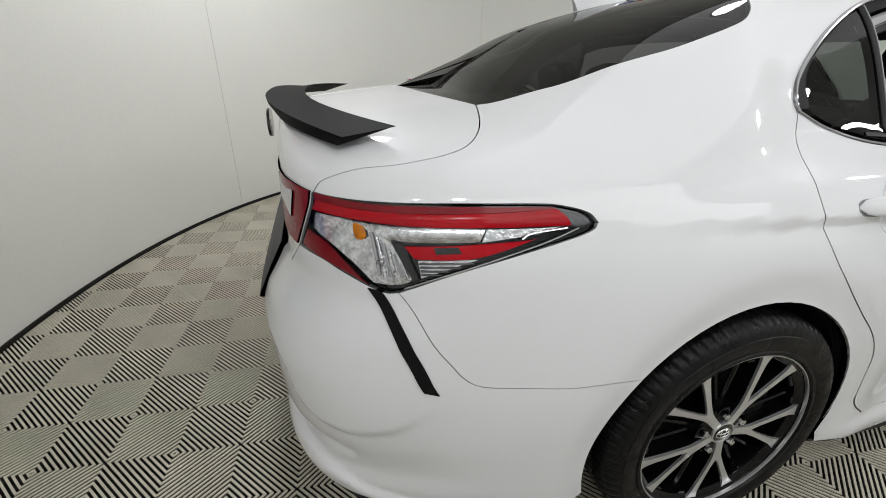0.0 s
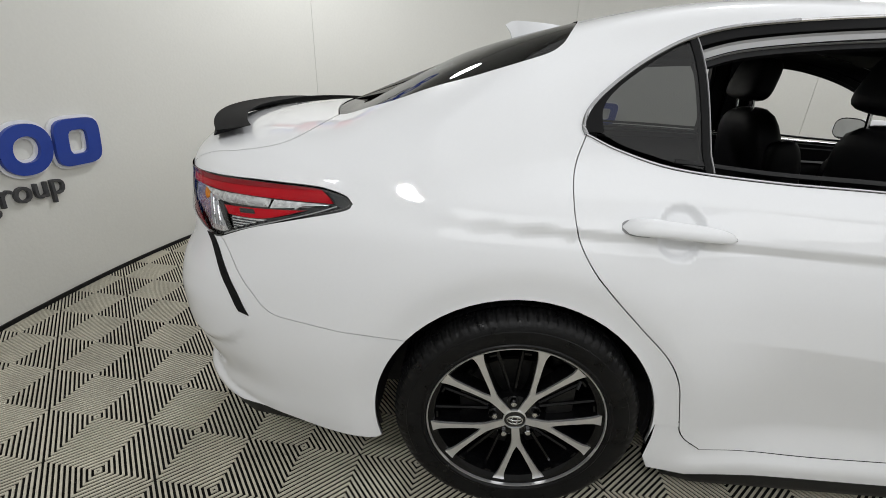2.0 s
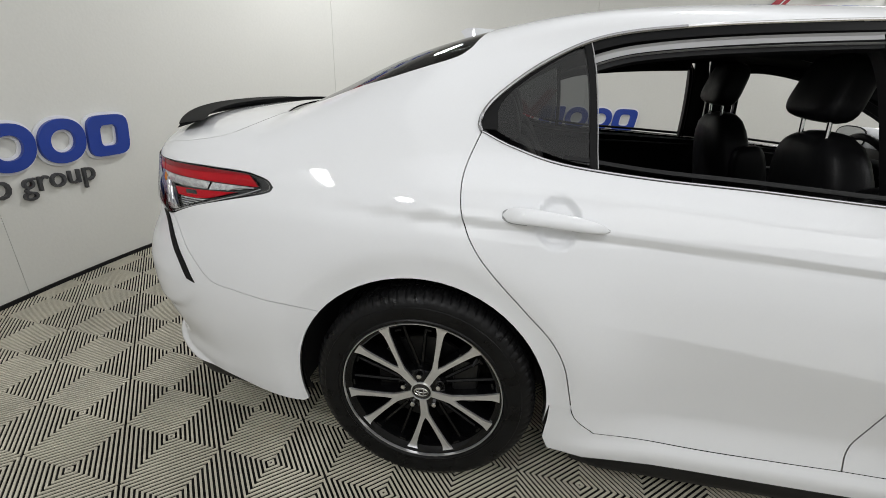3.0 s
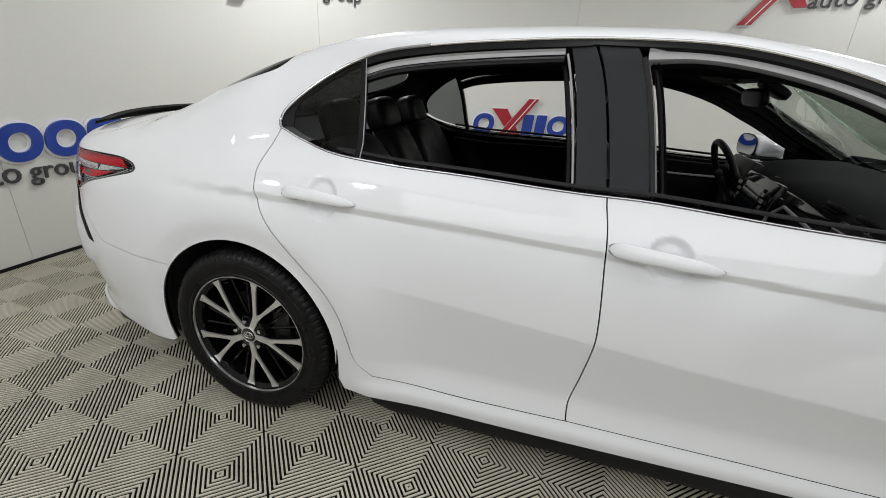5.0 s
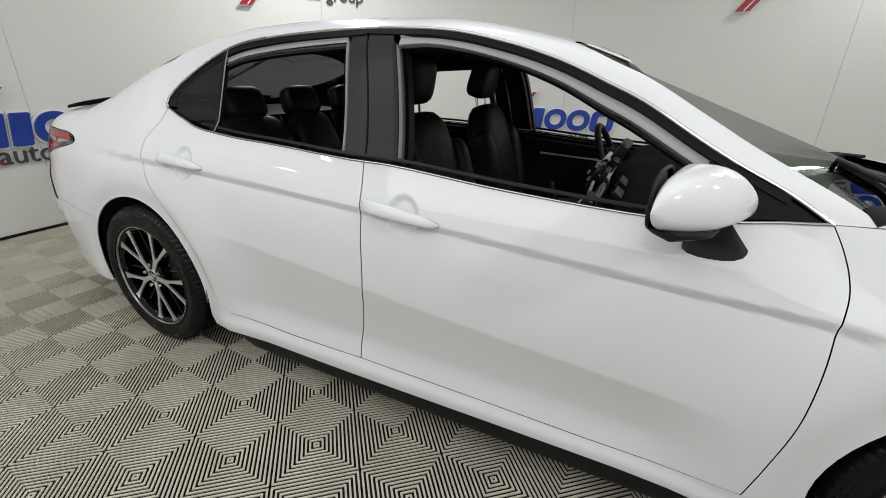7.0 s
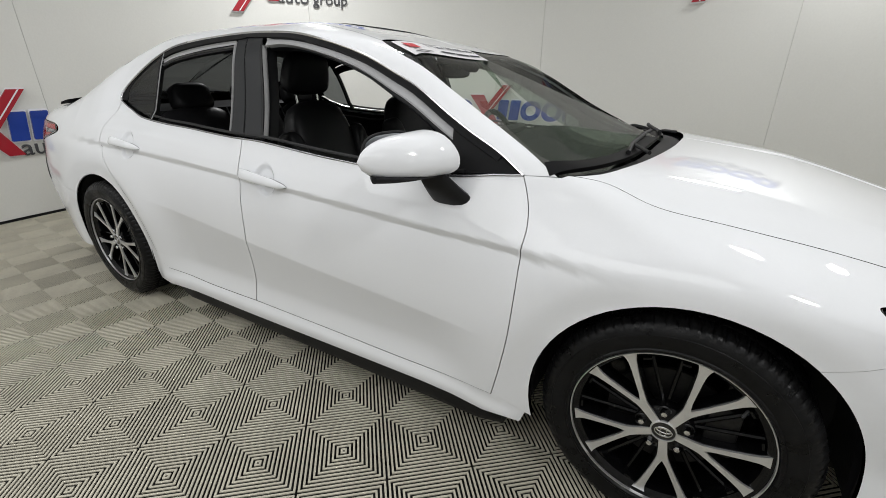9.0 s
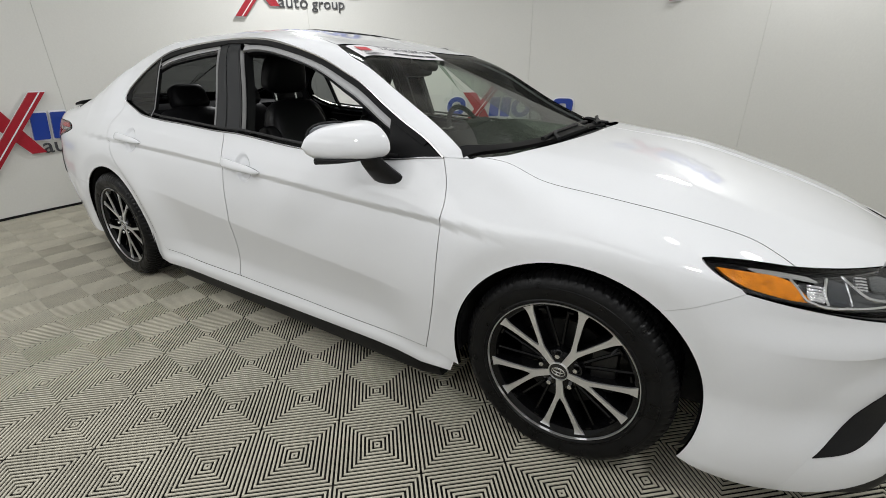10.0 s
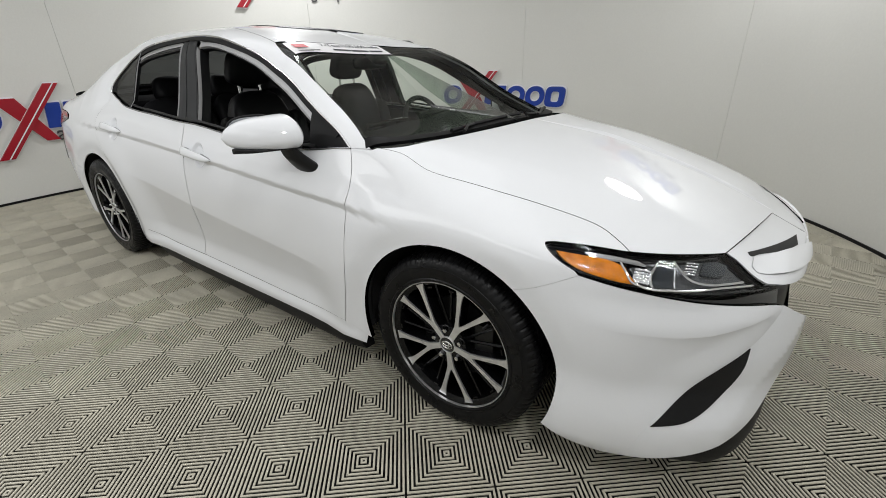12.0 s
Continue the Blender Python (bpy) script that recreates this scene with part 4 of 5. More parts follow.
def wheel(phase):
    hub = empty("wheel", car, label="black and machined alloy wheel with a low-profile tyre")
    part("tyre", tyre_mesh(), RUBBER, hub, "black tyre with a grooved tread")
    part("barrel", lathe([(.243, -.100), (.236, -.098), (.222, -.088), (.215, -.055), (.205, .0), (.205, .09), (.235, .10), (.02, .095)], 96), RIMBLACK, hub)
    part("rim_lip", lathe([(.2425, -.098), (.2434, -.107), (.2420, -.1100), (.2400, -.1100), (.2393, -.1065), (.2393, -.1020)], 128), MACHINED, hub, "bright machined rim lip")
    for k in range(5):
        a = phase + 72 * k
        part("spoke_back", prism(spoke_outline(a, .0022), -.0905, -.045), RIMBLACK, hub)
        part("spoke", prism(spoke_outline(a), -.0965, -.0906), MACHINED, hub, "machined forked spoke face")
        for off in (-9.5, 9.5):
            b = a + 36 + off
            p, q = polar(.07, a + 36 + off * .4), polar(.222, b)
            part("inner_rib", tube([(p[0], -.066, p[1]), (q[0], -.070, q[1])], .0060, 6), RIMBLACK, hub)
        lx, lz = polar(.057, a + 36)
        nut = lathe([(.0, -.101), (.0075, -.100), (.0095, -.094), (.0105, -.070)], 6)
        bmesh.ops.translate(nut, vec=(lx, -.003, lz), verts=nut.verts[:])
        part("lug_nut", nut, CHROME, hub)
        seat = lathe([(.0175, -.088), (.0150, -.090), (.0140, -.070), (.0, -.066)], 16)
        bmesh.ops.translate(seat, vec=(lx, 0.0, lz), verts=seat.verts[:])
        part("lug_seat", seat, RIMBLACK, hub)
        for j in (-1, 1):
            c0 = polar(.214, a + 36 + 12 * j)
            part("rim_step", box((.020, .018, .006), (c0[0], -.082, c0[1]), (0, -(a + 36 + 12 * j) + 90, 0)), RIMBLACK, hub)
    part("hub_plate", lathe([(.075, -.060), (.070, -.084), (.050, -.092), (.036, -.0935), (.0, -.0935)], 48), RIMBLACK, hub)
    part("hub_ring", lathe([(.0325, -.090), (.0325, -.0985), (.0295, -.0995), (.0285, -.094)], 48), MACHINED, hub)
    part("centre_cap", lathe([(.0290, -.090), (.0290, -.0965), (.020, -.0985), (.0, -.0990)], 40), PIANO, hub)
    for rx, rz in ((.021, .014), (.008, .013), (.017, .0065)):
        pts = [(rx * math.cos(t), -.0995, rz * math.sin(t) + (.004 if rx == .017 else 0)) for t in np.linspace(0, 2 * math.pi, 24, endpoint=False)]
        part("cap_oval", tube(pts, .0014, 6, True), CHROME, hub)
    part("brake_disc", lathe([(.152, -.030), (.152, -.018), (.07, -.018), (.07, -.045), (.0, -.045)][::-1] + [(.152, -.030), (.07, -.031)], 64), STEEL, hub)
    cal = box((.075, .06, .15), (.125, -.035, .03))
    part("brake_caliper", cal, STEEL, hub, bevel=.012)
    val = tube([(*polar(.212, phase - 20),)[:1] + (-.094,) + (polar(.212, phase - 20)[1],), (polar(.196, phase - 21)[0], -.110, polar(.196, phase - 21)[1])], .004, 8)
    part("valve", val, TRIM, hub)
    return hub


master = wheel(62)
master.location = (0, -.803, TYRE)
for m in (pose(WB, -.774, TYRE), pose(0, .803, TYRE, 0, 0, 180), pose(WB, .803, TYRE, 0, 0, 180)):
    copy_thing(master, m)

for xc, zc in ((-.012, .335), (2.838, .340)):
    for s in (-1, 1):
        bm = bmesh.new()
        rows = []
        for a in np.linspace(-10, 190, 40):
            x, z = .388 * math.cos(radians(a)), .388 * math.sin(radians(a))
            edge = min(.885, float(body(*arch(xc, zc, .376, a, a, 1)[0])[1]) - .016)
            rows.append([bm.verts.new((xc + x * f, s * min(y, edge + .01 * (y < .89)), zc + z * f)) for y, f in ((.895, .985), (.885, 1.0), (.66, 1.0), (.60, .97), (.58, .55), (.58, .02))])
        for p, q in zip(rows, rows[1:]):
            for k in range(5):
                bm.faces.new((p[k], p[k + 1], q[k + 1], q[k]))
        part("arch_liner", bm, LINER, car, "black felt wheel-arch liner")
part("underbody", box((4.3, 1.20, .10), (1.35, 0, .23)), LINER, car, "black underbody", bevel=.02)
part("underbody", box((1.85, 1.62, .07), (1.42, 0, .215)), LINER, car, "black floor pan", bevel=.02)


# ---------------------------------------------------------------- lamps of the car
def tail_lamp(side):
    lamp = panel("tail_lamp", ring(LAMP_TOP, LAMP_LOW, LAMP_REAR, rev(LAMP_SPLIT)), PIANO, car, "red and clear tail lamp with a black surround", side=side, lift_by=-.013, depth=.02)
    put = lambda name, outline, mat, label="", **k: panel(name, outline, mat, lamp, label, side=side, **{**dict(gap=.0012, depth=.010, grid=.016), **k})
    put("band_top", ring(curve([(-.905, 1.003), (-.787, .996), (-.657, .994), (-.525, .986), (-.503, .981)]), curve([(-.503, .981), (-.60, .979), (-.76, .981), (-.908, .986)])), DARKRED, "dark red edge of the upper light", lift_by=-.001, gap=.0004)
    put("red_band", ring(curve([(-.908, .986), (-.76, .981), (-.60, .979), (-.503, .981)]), curve([(-.503, .981), (-.487, .962), (-.479, .946)]), curve([(-.479, .946), (-.58, .950), (-.662, .953), (-.745, .957), (-.802, .961), (-.859, .963), (-.918, .963)])), REDLENS, "red upper light band", lift_by=-.003, gap=.0004, shape=lambda q, v: .004 * np.cos((v - .968) * 90))
    put("clear_strip", ring(curve([(-.846, .962), (-.745, .957), (-.662, .953), (-.611, .950)]), curve([(-.622, .922), (-.663, .923), (-.758, .923)])), BOWL, "bright strip under the red band", lift_by=-.005, shape=lambda q, v: .005 * np.sin((v - .925) * 95))
    put("clear_strip", ring(curve([(-.610, .950), (-.56, .948), (-.497, .946)]), curve([(-.530, .933), (-.57, .928), (-.620, .922)])), BOWL, "bright strip under the red band", lift_by=-.006)
    part("chrome_line", tube(on_body([(-.560, .926), (-.543, .936), (-.488, .942)], -.002, side), .0022, 6), CHROME, lamp)
    part("chrome_line", tube(on_body([(-.470, .940), (-.52, .918), (-.60, .888), (-.68, .855), (-.735, .828)], -.001, side), .0014, 6), CHANNEL, lamp)
    reflector = put("red_reflector", ring(curve([(-.737, .918), (-.639, .921), (-.535, .925)]), curve([(-.535, .925), (-.582, .906), (-.627, .892), (-.672, .889), (-.720, .891)])), REDLENS, "red reflector", lift_by=-.002)
    panel("dark_window", ring(line((-.690, .915), (-.654, .916), (-.649, .903), (-.687, .902))), PIANO, reflector, "", side=side, lift_by=-.001, gap=0, depth=.003, grid=.03)
    put("lower_clear", ring(line((-.716, .889), (-.67, .889), (-.625, .889), (-.645, .880), (-.668, .868), (-.711, .848))), BOWL, "clear lower light", lift_by=-.007)
    for k in range(4):
        part("lower_rib", tube(on_body([(-.713 + .001 * k, .882 - .008 * k), (-.68, .882 - .008 * k), (-.632 - .019 * k, .882 - .008 * k)], -.005, side), .0016, 6), LAMPGREY, lamp)
    put("reflector_bowl", ring(curve([(-.926, .956), (-.847, .959), (-.800, .945), (-.757, .925)]), curve([(-.757, .925), (-.739, .885), (-.724, .846), (-.749, .830), (-.790, .830)]), curve([(-.790, .830), (-.841, .875), (-.886, .904), (-.938, .916)])), BOWL, "bright clear-lens reflector bowl", lift_by=-.009, shape=lambda q, v: .004 * np.sin((q + .93) * 40) * np.sin((v - .83) * 24), grid=.01)
    for k in range(7):
        a = -.792 + .0095 * k
        part("flute", tube(on_body([(a + .002, .940 - .010 * k), (a + .008, .900 - .006 * k), (a + .014, .850)], -.006, side), .0028, 6), BOWL if k % 2 else CHANNEL, lamp)
    put("bulb_cover", ring(curve([(-.826, .953), (-.812, .957), (-.800, .950)]), curve([(-.798, .929), (-.806, .921), (-.821, .923), (-.826, .953)])), AMBER, "amber bulb behind the clear lens", lift_by=-.003, grid=.008, shape=lambda q, v: -.004 * (((q + .812) / .014) ** 2 + ((v - .938) / .018) ** 2))
    put("black_wedge", ring(curve([(-.757, .928), (-.735, .917), (-.724, .882), (-.711, .846)]), curve([(-.722, .843), (-.740, .884), (-.757, .928)])), PIANO, "black wedge between the lights", lift_by=-.001)
    put("red_corner", ring(curve([(-.946, .915), (-.886, .902), (-.841, .871), (-.794, .826)]), curve([(-.794, .826), (-.854, .850), (-.975, .871)])), DARKRED, "dark red lower light", lift_by=-.002)
    lens = put("lens", shrink(ring(LAMP_TOP, LAMP_LOW, LAMP_REAR, rev(LAMP_SPLIT)), .004), LENS, "clear outer lens", lift_by=.0045, gap=0, depth=.004)
    lens.visible_shadow = False
    inner = panel("trunk_lamp", ring(rev(curve([(-.908, 1.012), (-.934, .955), (-.990, .863)])), curve([(-.908, 1.012), (-.931, 1.022), (-1.0, 1.042), (-1.2, 1.04), (-1.36, 1.02)]), curve([(-1.36, 1.02), (-1.30, .93), (-1.14, .87), (-.990, .863)])), DARKRED, car, "red lamp on the trunk lid", side=side, lift_by=.004, depth=.012, grid=.02)
    panel("clear_light", ring(line((-.98, .99), (-1.20, .985), (-1.18, .925), (-1.01, .92))), REFLECTOR, inner, "clear light", side=side, lift_by=.007, depth=.006, grid=.03)


def head_lamp(side):
    outline = ring(HEAD_BACK, HEAD_TOP, HEAD_IN, rev(HEAD_LOW))
    lamp = panel("headlamp", outline, PIANO, car, "clear headlamp with an amber corner and dark bezel", side=side, lift_by=-.024, depth=.02, grid=.025)
    put = lambda name, o, mat, label="", **k: panel(name, o, mat, lamp, label, side=side, **{**dict(gap=.001, depth=.015, grid=.016), **k})
    put("amber_reflector", ring(curve([(3.140, 1.165), (3.20, 1.192), (3.257, 1.212), (3.30, 1.185)]), curve([(3.30, 1.185), (3.325, 1.08), (3.338, .998)]), curve([(3.338, .998), (3.27, .998), (3.215, 1.030), (3.165, 1.105), (3.140, 1.165)])), AMBER, "amber side reflector", lift_by=-.004)
    put("bright_trim", ring(curve([(3.20, 1.222), (3.26, 1.250), (3.32, 1.262)]), curve([(3.345, 1.240), (3.29, 1.232), (3.23, 1.21), (3.20, 1.222)])), CHROME, "chrome trim over the amber corner", lift_by=-.004)
    put("bezel", ring(curve([(3.310, 1.220), (3.40, 1.315), (3.515, 1.425), (3.57, 1.37), (3.665, 1.205)]), curve([(3.665, 1.205), (3.60, 1.165), (3.50, 1.075), (3.43, 1.00), (3.345, .992)])), LAMPGREY, "smoky inner bezel", lift_by=-.018)
    bar = lambda name, pts, r, mat, label="", off=-.008, flat=1.0: part(name, tube(on_body(pts, off, side), r, 8, flat=flat), mat, lamp, label)
    for k in range(6):
        v = 1.055 + .028 * k
        bar("fin", [(3.325 - .001 * k, v), (3.345, v + .008), (3.362, v + .004)], .0036, BOWL)
    for k in range(5):
        v = 1.252 + .024 * k
        bar("fin", [(3.432, v - .01), (3.448, v), (3.464, v + .002)], .0030, BOWL)
    put("projector", ring(curve([(3.368, 1.270), (3.39, 1.283), (3.410, 1.272)]), curve([(3.413, 1.18), (3.420, 1.06)]), curve([(3.40, 1.022), (3.378, 1.020), (3.370, 1.10), (3.368, 1.270)])), SCREEN, "dark projector lens", lift_by=-.008)
    put("projector", ring(curve([(3.478, 1.375), (3.51, 1.402), (3.548, 1.398)]), curve([(3.552, 1.35), (3.545, 1.296), (3.51, 1.275), (3.480, 1.280), (3.478, 1.375)])), SCREEN, "dark projector lens", lift_by=-.010)
    bar("projector_edge", [(3.364, 1.285), (3.361, 1.16), (3.373, 1.008)], .0042, CHROME)
    bar("projector_edge", [(3.410, 1.280), (3.418, 1.18), (3.426, 1.06)], .0026, BOWL)
    bar("light_guide", [(3.400, 1.325), (3.43, 1.252), (3.463, 1.182), (3.512, 1.168), (3.56, 1.200), (3.614, 1.240)], .0042, CHROME, "bright curved light guide", -.006)
    bar("light_guide", [(3.285, 1.215), (3.305, 1.14), (3.325, 1.03), (3.352, .994), (3.411, 1.000), (3.474, 1.060), (3.549, 1.142), (3.653, 1.200)], .0036, CHROME, "bright curved light guide", -.004)
    bar("bezel_edge", [(3.33, 1.262), (3.41, 1.330), (3.51, 1.432)], .0030, PIANO)
    lens = put("lens", shrink(outline, .003), LENS, "clear outer lens", lift_by=-.001, gap=0, depth=.004, grid=.02)
    lens.visible_shadow = False
    panel("lower_trim", ring(rev(HEAD_LOW) + [0, -.004], curve([(3.206, .981), (3.30, .968), (3.40, .962)]), curve([(3.40, .962), (3.50, .955), (3.62, .952), (3.72, .945), (3.79, .93)]), line((3.81, 1.0))), PIANO, car, "black trim under the headlamp", side=side, lift_by=-.008, depth=.02, grid=.02)


for s in (-1, 1):
    tail_lamp(s)
    head_lamp(s)


# ---------------------------------------------------------------- trim round the windows, mirrors, handles
INSET = lambda pts, dq, dv: [(q + dq, v + dv) for q, v in pts]
TOP_R, TOP_F = DLO_TOP[5:10], DLO_TOP[9:17]


def window_trim(side):
    doors = sides[side]
    rear, front, quarter = doors["rear_door"], doors["front_door"], doors["quarter"]
    put = lambda name, o, mat, parent, label="", **k: panel(name, o, mat, parent, label, side=side, **{**dict(gap=.001, depth=.02, grid=.03, lift_by=-.004), **k})
    moulding = lambda pts, r, parent, label, mat=CHROME: part("window_moulding", tube(on_body(pts, .0015, side), r, 8), mat, parent, label)
    moulding(DLO_TOP[:8], .0055, quarter, "bright moulding round the rear side window", DIMCHROME)
    moulding(DLO_TOP[7:], .0042, quarter, "bright moulding over the side windows")
    moulding(BELT[:6], .0032, rear, "bright moulding along the window sill", DIMCHROME)
    moulding(BELT[5:], .0032, front, "bright moulding along the window sill", DIMCHROME)
    strip("belt_seal", INSET(BELT[2:6], 0, .014), .011, TRIM, rear, "black window seal", side, .001)
    strip("belt_seal", INSET(BELT[5:10], 0, .014), .011, TRIM, front, "black window seal", side, .001)
    # door frames: black with a lighter channel inside, blackened on the far side to fit the view
    inner = lambda pts, dv: [(q, v + dv) for q, v in pts]
    strip("window_frame", inner(DLO_TOP[5:10], -.028), .026, FRAMEBLACK, rear, "black upper window frame", side, .0, .02)
    strip("window_frame", inner(DLO_TOP[9:17], -.022), .024, FRAMEBLACK, front, "black upper window frame", side, .0, .012)
    strip("window_channel", inner(DLO_TOP[5:9], -.084) + [(1.010, 1.445)], .026, CHANNEL if side < 0 else FRAMEBLACK, rear, "window channel, grey on the near side, black on the far", side, -.010, .024)
    strip("window_channel", [(1.225, 1.440)] + inner(DLO_TOP[10:16], -.060), .034, CHANNEL if side < 0 else FRAMEBLACK, front, "window channel, grey on the near side, black on the far", side, -.012, .030)
    strip("window_seal", inner(DLO_TOP[5:9], -.114) + [(1.010, 1.415)], .022, TRIM, rear, "black window seal", side, -.012, .02)
    strip("window_seal", [(1.235, 1.405)] + inner(DLO_TOP[10:16], -.092), .014, TRIM, front, "black window seal", side, -.030, .036)
    # pillar between the doors
    put("pillar_trim", ring(line((1.015, 1.530), (1.082, 1.532)), curve([(1.082, 1.532), (1.130, 1.28), (1.170, 1.026)]), line((1.088, 1.026)), curve([(1.088, 1.026), (1.065, 1.20), (1.030, 1.45), (1.015, 1.530)])), SATIN, rear, "black pillar trim")
    put("pillar_trim", ring(line((1.090, 1.531), (1.190, 1.522)), curve([(1.190, 1.522), (1.214, 1.40), (1.258, 1.15), (1.277, 1.026)]), line((1.177, 1.026)), curve([(1.177, 1.026), (1.137, 1.27), (1.090, 1.531)])), SATIN, front, "black pillar trim")
    strip("window_channel", [(1.018, 1.44), (1.055, 1.20), (1.080, 1.03)], .006, JAMB if side < 0 else FRAMEBLACK, rear, "window jamb, pale on the near side, black on the far", side, -.006, .05)
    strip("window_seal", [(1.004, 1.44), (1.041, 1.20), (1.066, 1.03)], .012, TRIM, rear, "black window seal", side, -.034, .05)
    strip("window_channel", [(1.221, 1.41), (1.263, 1.18), (1.291, 1.03)], .006, JAMB if side < 0 else FRAMEBLACK, front, "window jamb, pale on the near side, black on the far", side, -.006, .05)
    strip("window_seal", [(1.214, 1.42), (1.256, 1.18), (1.284, 1.03)], .012, TRIM, front, "black window seal", side, -.002, .02)
    strip("window_seal", [(1.244, 1.41), (1.286, 1.18), (1.314, 1.03)], .012, TRIM, front, "black window seal", side, -.034, .05)
    # fixed rear pane
    pane = put("quarter_window", ring(curve([(.128, 1.098), (.133, 1.148), (.178, 1.204), (.26, 1.276), (.32, 1.325), (.358, 1.347)]), curve([(.358, 1.347), (.380, 1.20), (.398, 1.014)]), curve([(.398, 1.014), (.33, 1.022), (.21, 1.052), (.128, 1.100)])), TINTED, rear, "dark tinted fixed pane", depth=0, lift_by=-.002)
    pane.visible_shadow = False
    put("window_frame", ring(curve([(.112, 1.090), (.112, 1.150), (.158, 1.216), (.245, 1.296), (.335, 1.366)]), curve([(.350, 1.347), (.268, 1.278), (.190, 1.206), (.155, 1.150), (.158, 1.086)]), line((.112, 1.092))), FRAMEBLACK, rear, "black window frame corner", lift_by=-.001, grid=.02, depth=.006)
    strip("window_divider", [(.364, 1.368), (.388, 1.20), (.408, 1.008)], .017, FRAMEBLACK, rear, "black window divider", side, .001, .02)
    strip("window_divider", [(.376, 1.366), (.399, 1.20), (.419, 1.010)], .0026, CHANNEL, rear, "bright edge of the divider", side, .002, .002)
    # corner sail with the mirror's foot
    put("corner_trim", ring(curve([(2.140, 1.026), (2.20, 1.046), (2.30, 1.097), (2.345, 1.130)]), curve([(2.345, 1.130), (2.28, 1.165), (2.19, 1.186), (2.11, 1.200)]), curve([(2.11, 1.200), (2.12, 1.12), (2.140, 1.026)])), FRAMEBLACK, front, "black corner trim behind the mirror")
    # handle
    for q0, q1, v0, v1, door in ((.192, .452, .884, .868, rear), (1.195, 1.473, .880, .858, front)):
        secs = []
        for t in np.linspace(0, 1, 22):
            q, v = q0 + (q1 - q0) * t, v0 + (v1 - v0) * t
            p, n = surface(np.array([q]), np.array([v]))
            p, n = p[0], n[0]
            rise = .026 * (1 - abs(2 * t - 1) ** 4) + .004
            hz = (.0225 - .006 * t) * max((1 - abs(2 * t - 1) ** (9 if t < .5 else 4.0)) ** .6, .08)
            hy = .0115 * max(1 - abs(2 * t - 1) ** 6, .12)
            c = p + n * (rise - .004)
            up = np.array([0, n[2], -n[1]])
            secs.append([tuple((c + up * a + n * b) if side < 0 else far_side(c + up * a + n * b)) for a, b in [(hz * x, hy * y) for x, y in oval(1, 1, 16, 2.4)]])
        part("door_handle", loft(secs), PAINT, door, "white body-coloured pull handle")
        # grey strips that paint the soft shade round both handle ends
        for lo, hi in ((-.003, .24), (.66, 1.004)):
            secs = []
            for t in np.linspace(lo, hi, 12):
                p, n = surface(np.array([q0 + (q1 - q0) * t]), np.array([v0 + (v1 - v0) * t]))
                p, n = p[0], n[0]
                up = np.array([0, n[2], -n[1]])
                hz = (.0205 - .007 * t) * max((1 - min(abs(2 * t - 1) / 1.03, 1) ** (9 if t < .5 else 3.2)) ** .6, .10) + .0004
                secs.append([tuple((p + up * a + n * b) if side < 0 else far_side(p + up * a + n * b)) for a, b in ((hz, -.004), (hz, .0006), (-hz, .0006), (-hz, -.004))])
            part("handle_shade", loft(secs), HANDLESHADE, door, "grey strip painted as shade round the handle's end")


for s in (-1, 1):
    window_trim(s)


